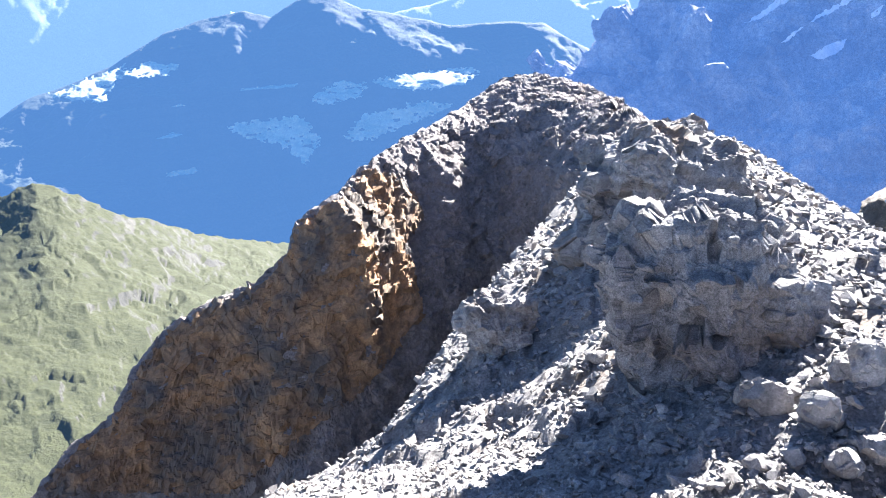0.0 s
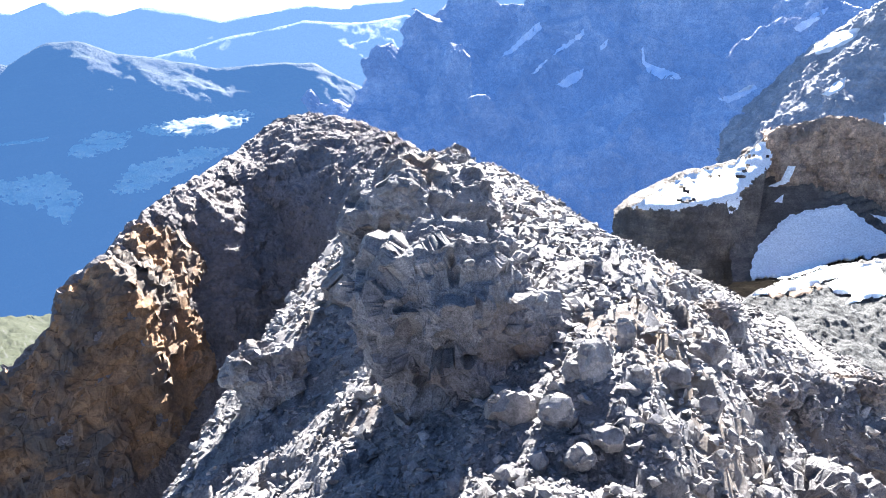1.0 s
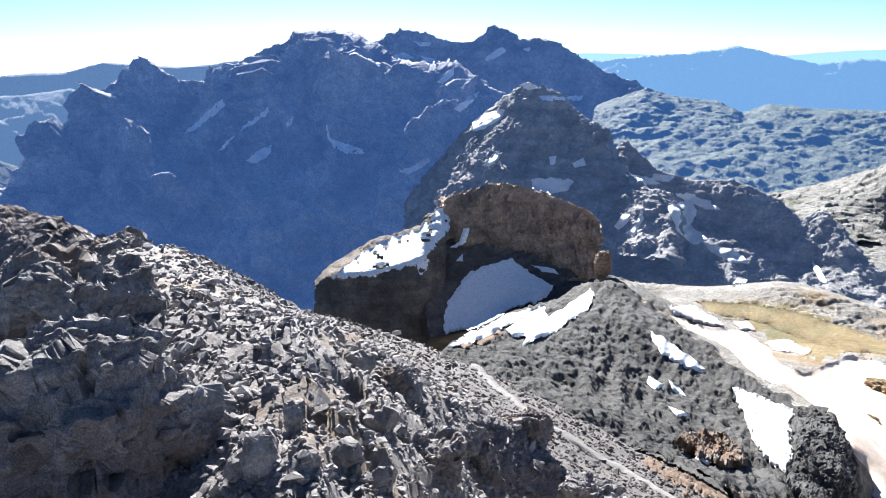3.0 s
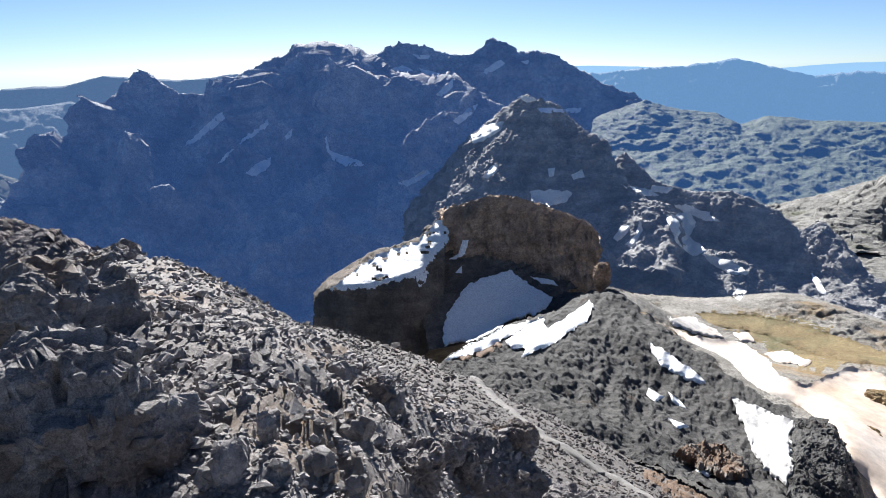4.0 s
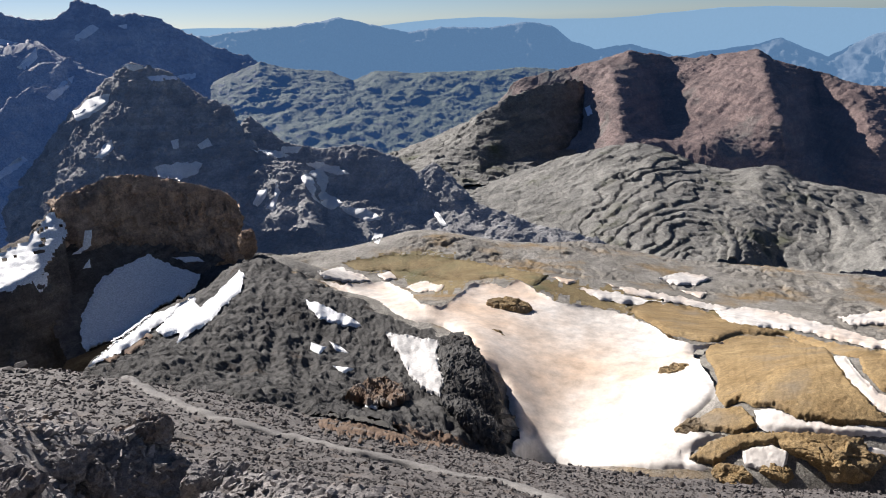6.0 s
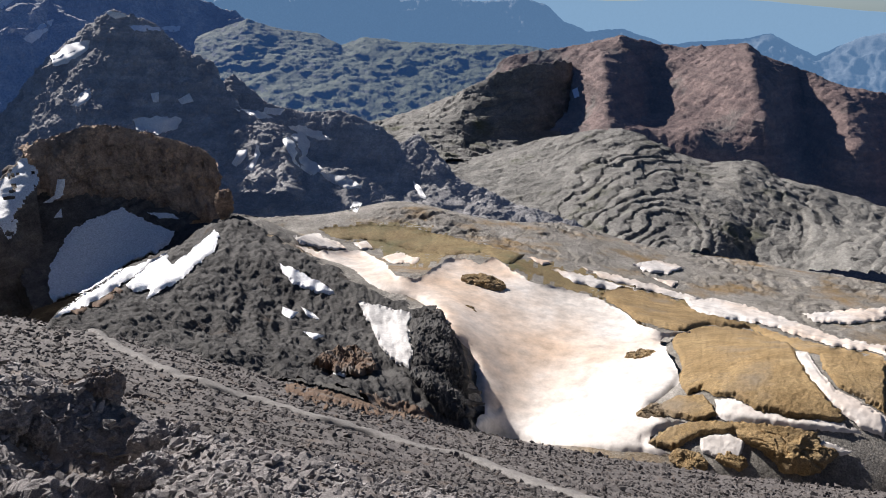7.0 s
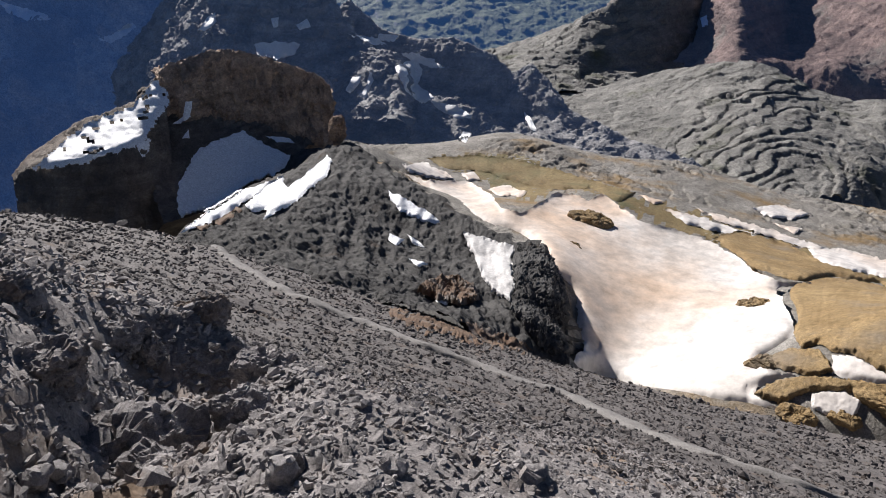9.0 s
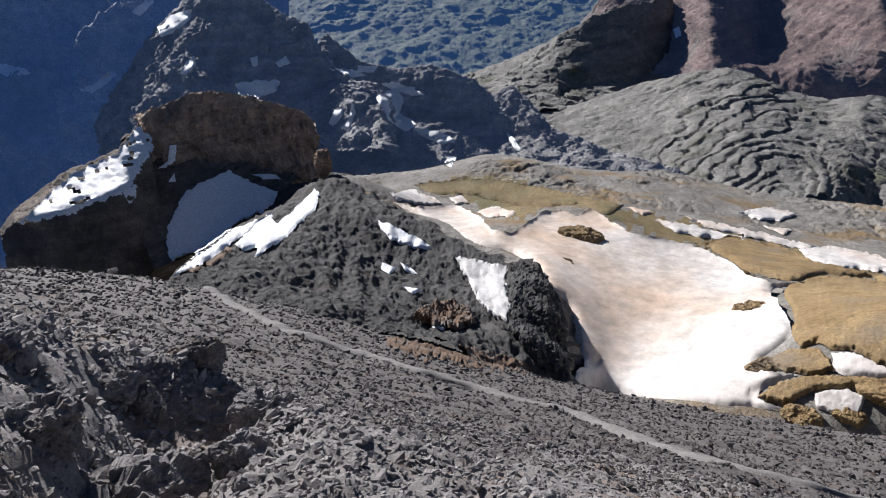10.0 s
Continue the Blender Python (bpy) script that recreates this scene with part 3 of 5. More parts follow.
# ---- ground near the summit ----
EDGE = np.array([(-9, 5), (-3.3, 7.8), (-0.95, 8.3), (0.4, 11.8), (2.1, 15.2), (5.7, 21.8), (11, 30), (15, 34), (22, 38), (40, 62), (90, 140), (130, 260)], dtype=float)


def smooth_min(a, b, k):
    h = np.clip(0.5 + 0.5 * (b - a) / k, 0, 1)
    return b * (1 - h) + a * h - k * h * (1 - h)


def ground_height(x, y):
    """The summit ridge: a scree strip falling off in crags on one flank and as a long scree slope on the other."""
    r = np.hypot(x, y)
    right = -0.66 * x + 0.03 * y - 0.35
    s = np.clip((x - 10.0 - 0.35 * (y - 7)) / 8.0, 0, 1)
    right = right - 4.0 * s * s * (3 - 2 * s) - 0.07 * np.clip(x - 10, 0, None)
    left = -3.3 + 0.5 * (x - 3.4) - 0.2 * (y - 4.3)
    along_ridge = np.interp(0.39 * x + 0.92 * y, [-5, 0, 5.3, 11.5, 34, 60, 200], [-1.2, -1.62, -3.05, -3.85, -8.4, -14, -40])
    z = smooth_min(smooth_min(left, along_ridge, 0.8), right, 0.8)
    z = -smooth_min(-z, -(-1.62 - 0.58 * r - 0.08 * np.clip(r - 5, 0, None) ** 2), 0.8)
    z = np.where(r < 2.2, smooth_min(z, np.full_like(z, -1.55), 0.3), z)
    # a trough between the rubble ridge and the viewpoint's shoulder
    t = np.clip(((x - 4.2) * 5.3 + (y - 3.0) * 3.8) / (5.3 ** 2 + 3.8 ** 2), 0, 1)
    z = z - 1.7 * np.exp(-(((x - 4.2 - 5.3 * t) ** 2 + (y - 3.0 - 3.8 * t) ** 2) / 1.35 ** 2))
    # the crags' brink
    gap = np.full(np.shape(x), 1e9)
    side = np.zeros(np.shape(x))
    for a, b in zip(EDGE[:-1], EDGE[1:]):
        ab = b - a
        t = np.clip(((x - a[0]) * ab[0] + (y - a[1]) * ab[1]) / (ab @ ab), 0, 1)
        dx, dy = x - a[0] - t * ab[0], y - a[1] - t * ab[1]
        d = np.hypot(dx, dy)
        near = d < gap
        gap = np.where(near, d, gap)
        side = np.where(near, ab[0] * dy - ab[1] * dx, side)
    z = np.where(side > 0, z - 1.25 * gap, z)
    # the slope breaks off where it meets the lower ground
    line = np.array(SCREE_EDGE_LINE, dtype=float)
    bearing = np.arctan2(x, y)
    reach = np.interp(bearing, np.arctan2(line[:, 0], line[:, 1]), np.hypot(line[:, 0], line[:, 1]))
    level = np.interp(bearing, np.arctan2(line[:, 0], line[:, 1]), line[:, 2])
    w = np.clip((r - 60) / (reach - 60), 0, 1)
    tail = bearing > 0.45
    z = np.where(tail, z + (w ** 1.5) * (level - (-0.73 * reach * np.sin(bearing) + 0.03 * reach * np.cos(bearing) - 3.65)), z)
    z = np.where(tail & (r > reach), z - 0.9 * (r - reach), z)
    return z


def ground_relief(x, y, z):
    p = np.stack([x, y, z], -1)
    r = np.hypot(x, y)
    flank = np.clip((np.arctan2(x, y) - radians(30)) / radians(6), 0, 1) * np.clip((radians(66) - np.arctan2(x, y)) / radians(8), 0, 1) * np.clip((19 - r) / 3, 0, 1) * np.clip((r - 2.8) / 1.2, 0, 1)
    n = fbm(p, 1.6, 4, 0.5, 21) * 0.10 * (1 + 1.3 * flank) + fbm(p, 0.28, 3, 0.5, 31) * 0.035
    # broken ribs that stand out of the rubble flank
    ribs = fbm(np.stack([0.8 * x - 0.6 * y, 0.35 * (0.6 * x + 0.8 * y), 0.4 * z], -1), 1.5, 4, 0.55, 33, ridged=True)
    n += flank * 0.09 * np.clip(ribs, -0.6, 1.2)
    n += fbm(p, 12.0, 4, 0.55, 41) * 0.012 * np.clip(r - 8, 0, 60)
    near = r < 45
    which, joint = blocks(p[near], 0.55, 61)
    n[near] += (0.07 + 0.03 * flank[near]) * which
    return n


bearings = np.radians(np.concatenate([np.linspace(-60, 125, 760), np.linspace(126, 300, 80)]))
ranges = np.concatenate([[0.02], np.geomspace(0.7, 330, 360)])
rr, bb = np.meshgrid(ranges, bearings, indexing="ij")
gx, gy = (rr * np.sin(bb)).ravel(), (rr * np.cos(bb)).ravel()
gz = ground_height(gx, gy)
gz = gz + ground_relief(gx, gy, gz)
on_slope = (np.hypot(gx, gy) + 3 * fbm(np.stack([gx, gy, gz], -1), 5, 4, 0.6, 51) > 17 + 28 * np.clip((bb.ravel() - radians(70)) / radians(14), 0, 1)) & (bb.ravel() > 0.5) & (bb.ravel() < 2.4)


def ground_part(name, mask, mat, label):
    f = grid_faces(len(ranges), len(bearings))
    f = f[mask[f[:, 0]]]
    keep = np.unique(f)
    again = np.full(len(gx), -1)
    again[keep] = np.arange(len(keep))
    return tagged(mesh_object(name, np.stack([gx, gy, gz], -1)[keep], again[f], mat), label, "ground", kind="structure")


summit = ground_part("ground_summit", ~on_slope, SCREE, "pale grey frost-shattered scree ridge")
slope = ground_part("ground_slope", on_slope, SLOPE, "long slope of fine dark grey scree, darkened for weaker sun")

# ---- the ridge below the summit, the snow bowl and the basin: one surface through their main lines ----


def surface_through(points):
    """A smooth height z(x, y) through scattered points (thin plate)."""
    c = np.array(points, dtype=float)
    xy = c[:, :2] / 100.0

    def kernel(a):
        d2 = ((a[:, None, :] - xy[None, :, :]) ** 2).sum(2)
        return d2 * np.log(d2 + 1e-9) * 0.5

    n = len(c)
    m = np.zeros((n + 3, n + 3))
    m[:n, :n] = kernel(xy) + np.eye(n) * 0.002
    m[:n, n], m[:n, n + 1:] = 1, xy
    m[n:, :n] = m[:n, n:].T
    w = np.linalg.solve(m, np.concatenate([c[:, 2], np.zeros(3)]))

    def height(x, y):
        q = np.stack([x, y], -1) / 100.0
        out = np.empty(len(q))
        for k in range(0, len(q), 20000):
            part = q[k:k + 20000]
            out[k:k + 20000] = kernel(part) @ w[:n] + w[n] + part @ w[n + 1:]
        return out
    return height


def inside_outline(outline, bearing, dip):
    o = np.array(outline, dtype=float)
    hit = np.zeros(len(bearing), dtype=bool)
    for a, b in zip(o, np.roll(o, -1, 0)):
        hit ^= ((a[1] > dip) != (b[1] > dip)) & (bearing < (b[0] - a[0]) * (dip - a[1]) / (b[1] - a[1] + 1e-12) + a[0])
    return hit


def basin_points():
    pts = [*ARETE, *LEFT_FLANK, *SNOW_SHORE, *FLANK, *RIB, *BASIN_CREST, *BASIN_MIDDLE, *BASIN_FOOT, *WALL_FOOT_CREST, *WALL_FOOT_MIDDLE, *WALL_FOOT_FOOT]
    pts += [(x * 1.06, y * 1.06, z - 30) for x, y, z in BASIN_CREST]
    between = 0.5 * along(BASIN_CREST, 9) + 0.5 * along(BASIN_MIDDLE, 9)
    pts += [tuple(q) for q in between]
    for x, y, z in SCREE_EDGE_LINE:
        b = math.degrees(math.atan2(x, y))
        if 47 < b < 72:
            pts.append((x, y, z + 1.0))
            pts.append((x * 0.85, y * 0.85, float(ground_height(np.array([x * 0.85]), np.array([y * 0.85]))[0]) - 4))
        elif b >= 72:
            pts.append((x * 0.97, y * 0.97, z - 22.0))
    return pts


def flat_normals(p, rows, cols):
    g = p.reshape(rows, cols, 3)
    n = np.cross(np.gradient(g, axis=1), np.gradient(g, axis=0)).reshape(-1, 3)
    n *= np.sign(n[:, 2:3] + 1e-12)
    return n / (np.linalg.norm(n, axis=1)[:, None] + 1e-12)


def build_basin():
    """The dark ridge, the rubble apron and the plateau, cut out of the one surface."""
    bears = np.radians(np.linspace(40.5, 117, 740))
    far = np.geomspace(195, 1010, 430)
    rr, bb = np.meshgrid(far, bears, indexing="ij")
    x, y = (rr * np.sin(bb)).ravel(), (rr * np.cos(bb)).ravel()
    p = np.stack([x, y, surface_through(basin_points())(x, y)], -1)
    rows, cols = rr.shape
    r = np.hypot(x, y)
    wob = fbm(p, 14, 4, 0.6, 91) * 0.35
    bearing = np.degrees(np.arctan2(x, y)) + wob
    dip = np.degrees(np.arctan2(p[:, 2], r)) + wob * 0.6
    on_cone = inside_outline(CONE_OUTLINE, bearing, dip)
    apron = ~on_cone & (bearing < 58.5)
    brink = np.array(BASIN_CREST, dtype=float)
    limit = np.interp(np.arctan2(x, y), np.arctan2(brink[:, 0], brink[:, 1]), np.hypot(brink[:, 0], brink[:, 1])) * 1.06
    within = np.where(apron, (r < 875) & (p[:, 2] < -200) & (bearing > 42.3), r < limit)
    soft = on_cone.astype(float).reshape(rows, cols)
    for k in range(6):
        soft[1:-1, 1:-1] = (soft[:-2, 1:-1] + soft[2:, 1:-1] + soft[1:-1, :-2] + soft[1:-1, 2:] + soft[1:-1, 1:-1]) / 5
    soft = soft.ravel()
    n = flat_normals(p, rows, cols)
    # dark ridge: gullies and ledges that run down its flank
    down = np.stack([0.41 * x - 0.91 * y, 0.22 * (0.91 * x + 0.41 * y), 0.5 * p[:, 2]], -1)
    d = soft * (1.7 * fbm(down, 15, 6, 0.6, 93, ridged=True) + 0.9 * fbm(p, 7, 4, 0.6, 95))
    beds = (p[:, 2] + 0.30 * x - 0.42 * y + 9 * fbm(p, 50, 5, 0.55, 96)) / 9.0
    none = np.zeros(len(p), dtype=np.int64)
    flank = np.clip((0.83 * x - 0.55 * y - 120) / 30, 0, 1)
    d += soft * flank * 0.5 * (np.clip((beds % 1.0) * 1.6, 0, 1) - 0.5) * (0.5 + 0.5 * lattice(np.floor(beds).astype(np.int64), none, none, 97))
    # plateau: worn slabs with low steps
    rest = 1 - soft
    steps = (p[:, 2] + 0.10 * x + 0.16 * y + 6 * fbm(p, 90, 5, 0.5, 98)) / 6.5
    rocky = np.clip(0.5 + 1.5 * fbm(p, 120, 3, 0.5, 99), 0.15, 1) * np.clip((r - 330) / 150, 0.1, 1) * (1 + 1.2 * np.clip((r - 620) / 150, 0, 1))
    d += rest * rocky * (1.5 * (np.clip((steps % 1.0) * 2.0, 0, 1) - 0.5) + 0.8 * fbm(p, 12, 6, 0.65, 100) + 1.5 * np.where(apron, fbm(down, 40, 5, 0.55, 101, ridged=True), 0))
    p = p + n * d[:, None]
    p = np.where(soft[:, None] > 0.4, facet(p, n, 3.0, 103, 0.4, 0.3), p)
    faces = grid_faces(rows, cols)
    made = []
    for name, mask, mat, label, kind in (("scree_cone_ridge", on_cone, DARK_SCREE, "dark grey scree ridge with a pointed end", "ridge"),
                                         ("cliff_apron", apron, DARKWALL, "dark rubble apron below the cliff", "slope"),
                                         ("basin_plateau", ~on_cone & ~apron, SLABROCK, "ochre and grey rock plateau with a snow basin", "plateau")):
        f = faces[(mask & within)[faces[:, 0]]]
        keep = np.unique(f)
        again = np.full(len(p), -1)
        again[keep] = np.arange(len(keep))
        made.append(tagged(mesh_object(name, p[keep], again[f], mat), label, kind, kind="structure"))
    return made


cone, wall_foot, basin = build_basin()

# the valley ground reaches the horizon
rr, bb = np.meshgrid(np.concatenate([[1.0], np.geomspace(200, 4950, 60)]), np.linspace(0, 2 * math.pi, 181), indexing="ij")
vx, vy = (rr * np.sin(bb)).ravel(), (rr * np.cos(bb)).ravel()
vr = rr.ravel()
vz = np.interp(vr, [0, 300, 1500, 2500, 4950], [-130, -320, -1040, -1150, -820])
vz = vz + fbm(np.stack([vx, vy, vz], -1), 500, 4, 0.5, 77) * np.clip(vr / 30, 5, 40)
valley = tagged(mesh_object("ground_valley", np.stack([vx, vy, vz], -1), grid_faces(61, 181), BASE), "dark valley ground between the mountains", "ground", kind="structure")

OUTCROPS = [(2.65, 6.37, -3.64, 1.90, 2.18, 23), (3.66, 11.07, -4.50, 3.35, 2.79, 18), (0.82, 9.12, -5.34, 1.20, 1.38, 5), (11.68, 32.88, -8.85, 3.50, 1.75, 20), (6.07, 22.20, -6.82, 2.14, 2.14, 15), (11.17, 8.10, -7.51, 1.10, 0.79, 51), (9.47, 7.82, -6.04, 0.84, 0.47, 47), (6.84, 9.66, -4.11, 0.49, 0.34, 31), (11.18, 8.35, -7.49, 0.99, 0.43, 47), (9.10, 7.95, -5.84, 1.05, 0.37, 41)]
OUTCROPS += [(7.42, 7.93, -4.53, 1.03, 0.37, 34), (6.62, 4.92, -4.66, 1.75, 0.58, 42), (10.02, 5.76, -7.27, 1.37, 0.53, 53), (6.45, 5.95, -4.46, 1.23, 0.54, 36), (6.20, 3.86, -4.19, 1.22, 0.43, 40), (4.85, 2.66, -3.43, 0.59, 0.23, 36), (7.71, 4.03, -5.15, 1.02, 0.29, 48)]
BOULDERS = [(3.61, 4.46, 0.55, 0.27, 30), (3.99, 4.91, 0.30, 0.38, 31), (4.64, 5.18, 0.55, 0.28, 35), (3.97, 4.32, 0.24, 0.48, 34), (4.48, 4.30, 0.24, 0.50, 39), (4.08, 4.04, 0.29, 0.27, 37), (3.33, 4.40, 0.49, 0.29, 28), (3.42, 3.98, 0.35, 0.21, 31), (6.00, 6.05, 0.45, 0.30, 40), (4.29, 6.90, 0.33, 0.21, 25), (4.50, 8.57, 0.55, 0.18, 22), (3.83, 5.34, 0.41, 0.29, 28), (3.46, 5.22, 0.28, 0.34, 25), (3.53, 6.19, 0.28, 0.28, 22), (6.99, 8.12, 0.56, 0.54, 36), (7.67, 7.78, 0.67, 0.47, 41), (3.79, 3.75, 0.15, 0.14, 37), (4.40, 3.67, 0.35, 0.22, 43), (3.51, 3.72, 0.21, 0.16, 34), (5.35, 3.93, 0.35, 0.28, 48)]
BOULDERS += [(5.52, 4.56, 0.38, 0.25, 45), (5.34, 4.88, 0.32, 0.32, 42), (3.88, 7.85, 0.45, 0.45, 20), (5.19, 6.53, 0.31, 0.21, 33), (4.47, 6.32, 0.26, 0.17, 29), (3.61, 5.06, 0.46, 0.55, 36), (2.76, 5.13, 0.51, 0.39, 28), (3.07, 4.77, 0.44, 0.33, 33), (2.41, 4.43, 0.31, 0.15, 28), (2.01, 4.66, 0.26, 0.14, 23), (3.00, 4.28, 0.34, 0.26, 35), (1.83, 7.33, 0.33, 0.22, 14), (1.43, 4.60, 0.24, 0.13, 17), (0.37, 5.08, 0.25, 0.15, 4), (7.10, 0.20, 0.59, 0.29, 76), (5.61, 1.77, 0.35, 0.31, 50), (28.62, 8.59, 0.70, 0.55, 70), (44.95, 4.47, 0.70, 0.29, 83), (4.52, 1.91, 0.45, 0.25, 37), (4.51, 1.50, 0.31, 0.19, 41)]
BOULDERS += [(4.68, 2.81, 0.54, 0.31, 32), (4.12, 2.33, 0.39, 0.24, 29), (27.09, -0.37, 1.17, 0.52, 89), (6.69, 3.11, 0.37, 0.24, 47), (6.21, 1.10, 0.30, 0.15, 62), (35.23, -4.26, 0.91, 0.47, 96), (5.80, 1.86, 0.36, 0.31, 52), (6.05, 3.97, 0.76, 0.38, 39), (5.09, 2.49, 0.44, 0.29, 41), (4.29, 4.28, 0.33, 0.14, 29), (5.69, 5.98, 0.58, 0.36, 32), (4.44, 3.90, 0.42, 0.24, 32), (4.50, 3.23, 0.34, 0.22, 37), (4.86, 4.92, 0.37, 0.37, 31), (4.24, 5.50, 0.24, 0.43, 26), (4.19, 3.74, 0.30, 0.20, 34), (5.21, 4.41, 0.41, 0.27, 39), (5.30, 3.79, 0.39, 0.23, 43)]
TRAIL = [(170.8, 161.6), (139.1, 124.9), (117.2, 95.9), (100.3, 75.4), (99.5, 66.1), (99.7, 56.6), (90.6, 40.7), (90.9, 30.7), (84.0, 22.8), (87.7, 15.6), (71.6, 5.1), (64.8, 0.7), (56.5, -6.5), (56.5, -11.4), (60.5, -18.0), (64.0, -26.0), (67.0, -36.0)]


# ---- rocks ----
rng = np.random.default_rng(12)


def cube_sphere(n):
    """Directions on a sphere, as a welded grid on the six sides of a cube, with its faces."""
    pts, faces, seen = [], [], {}
    t = np.linspace(-1, 1, n)
    for axis in range(3):
        for sign in (-1, 1):
            ids = np.zeros((n, n), dtype=int)
            for i, u in enumerate(t):
                for j, v in enumerate(t):
                    q = [0.0, 0.0, 0.0]
                    q[axis], q[(axis + 1) % 3], q[(axis + 2) % 3] = sign, math.tan(u * math.pi / 4), math.tan(v * math.pi / 4)
                    key = tuple(round(c, 5) for c in q)
                    if key not in seen:
                        seen[key] = len(pts)
                        pts.append(q)
                    ids[i, j] = seen[key]
            f = np.stack([ids[:-1, :-1], ids[1:, :-1], ids[1:, 1:], ids[:-1, 1:]], -1).reshape(-1, 4)
            faces.append(f if sign > 0 else f[:, ::-1])
    p = np.array(pts)
    return p / np.linalg.norm(p, axis=1)[:, None], np.concatenate(faces)


SPHERES = {n: cube_sphere(n) for n in (9, 24, 40, 64)}


def rock_shape(n, size, seed, planes=16, sharp=14.0, grain=0.05, block=0.0, block_size=0.3):
    """An angular rock: a sphere cut by random planes, with broken edges. size: width, depth, height."""
    d, faces = SPHERES[n]
    r = np.random.default_rng(seed)
    nrm = r.normal(size=(planes, 3))
    nrm[0], nrm[1] = (0, 0, 1), (0, 0, -1)
    nrm /= np.linalg.norm(nrm, axis=1)[:, None]
    reach = r.uniform(0.7, 1.0, planes)
    cut = np.maximum(d @ nrm.T, 0.02) / reach
    radius = ((cut ** sharp).sum(1) + 1.3 ** -sharp) ** (-1 / sharp)
    p = d * radius[:, None] * np.array(size) / 2
    scale = float(np.mean(size))
    bump = fbm(p + seed * 3.7, scale * 0.4, 4, 0.55, seed) * grain * scale
    if block:
        which, joint = blocks(p + seed * 1.3, block_size, seed)
        which2, joint2 = blocks(p + seed * 2.1, block_size * 0.4, seed + 3)
        bump += block * (which * 0.6 + 0.25 * which2 - 0.3 * np.clip(1 - joint / 0.1, 0, 1))
        bump += fbm(p * np.array([1, 1, 0.4]) + seed, block_size * 2.2, 3, 0.5, seed + 8, ridged=True) * block * 0.7
    return p + d * bump[:, None], faces


def turned(p, rz, tilt=0.0, lean=0.0):
    m = np.array(Euler((tilt, lean, rz)).to_matrix())
    return p @ m.T


BLOCKS = [rock_shape(9, (1.0, 0.75, 0.6), 700 + k, planes=12, sharp=40, grain=0.02) for k in range(12)]
for k, (x, y, z, w, h, bearing) in enumerate(OUTCROPS):
    if k > 4:
        w, h = 0.75 * w, 1.05 * h
        z = float(ground_height(np.array([x]), np.array([y]))[0]) + 0.2 * h
    big = w > 1.5
    unit = min(w, 2.4)
    p, faces = rock_shape(64 if big else 40, (w * 1.0, w * 0.8, h * 1.12), 100 + k, planes=11, sharp=34, grain=0.0)
    d = SPHERES[64 if big else 40][0]
    # the sides go straight down and spread into the scree
    deep = np.clip(-d[:, 2], 0, 1)
    out = np.hypot(p[:, 0], p[:, 1]) + 1e-6
    wide = np.maximum(out, 0.42 * w * (1 + 0.25 * deep))
    p[:, :2] *= np.where(deep > 0, wide / out, 1.0)[:, None] * np.clip(3.2 * (1 - deep), 0, 1)[:, None]
    low = float(ground_height(np.array([x]), np.array([y]))[0])
    p[:, 2] = np.where(deep > 0, -deep * (0.5 * h + np.clip(z - 0.5 * h - low + 0.4, 0.2, 1.6)), p[:, 2])
    p = p + d * (fbm(p + k, 0.45 * unit, 3, 0.5, 170 + k) * 0.07 * unit)[:, None]
    p = p + d * (blocks(p, 0.3 * unit, 120 + k)[0] * 0.075 * unit)[:, None]
    p = facet(p, d, 0.22 * unit, 100 + k, 0.85, 0.5, 0.06)
    p = facet(p, d, 0.085 * unit, 150 + k, 0.85, 0.45, 0.07)
    if big:
        p = facet(p, d, 0.04 * unit, 190 + k, 0.7, 0.4, 0.06)
    p = turned(p, -radians(bearing), 0.0, 0.12 * math.sin(k * 1.7))
    p += np.array([x + 0.2 * w * math.sin(radians(bearing)), y + 0.2 * w * math.cos(radians(bearing)), z])
    ob = mesh_object("rock_outcrop", p, faces, OUTCROP, smooth=False)
    tagged(ob, "fractured grey rock outcrop standing out of the scree" if big else "small jagged grey rock outcrop on the ridge", "outcrop", group="outcrops on the ridge")
    for j in rng.choice(len(p), 34 if big else 12, replace=False):
        q, f = BLOCKS[(j + k) % len(BLOCKS)]
        s = unit * rng.uniform(0.04, 0.12)
        q = turned(q * s * rng.uniform(0.7, 1.2, 3), rng.uniform(0, 6.28), rng.uniform(-0.6, 0.6), rng.uniform(-0.6, 0.6))
        mesh_object("block", q + p[j] * 0.985 + 0.015 * np.array([x, y, z]), f, OUTCROP, parent=ob, smooth=False)["label"] = "angular frost-split block"

for k, (x, y, w, h, bearing) in enumerate(BOULDERS):
    w, h = 0.9 * w, 0.9 * h
    p, faces = rock_shape(24, (w * 0.85, w * 0.85 * rng.uniform(0.6, 0.95), h * 1.15), 300 + k, planes=13, sharp=40, grain=0.03, block=0.02 * w, block_size=0.28 * w)
    p = facet(p, SPHERES[24][0], 0.34 * w, 350 + k, 0.85, 0.35, 0.03)
    p = turned(p, -radians(bearing) + rng.uniform(-0.35, 0.35), rng.uniform(-0.25, 0.25), rng.uniform(-0.25, 0.25))
    ground = float(ground_height(np.array([x]), np.array([y]))[0])
    p += np.array([x, y, ground + 0.22 * h])
    ob = mesh_object("boulder", p, faces, STONE, smooth=False)
    flat = h < 0.55 * w
    tagged(ob, "flat grey angular slab lying on the scree" if flat else "blocky grey angular boulder among the scree", "boulder", group="boulders on the ridge")

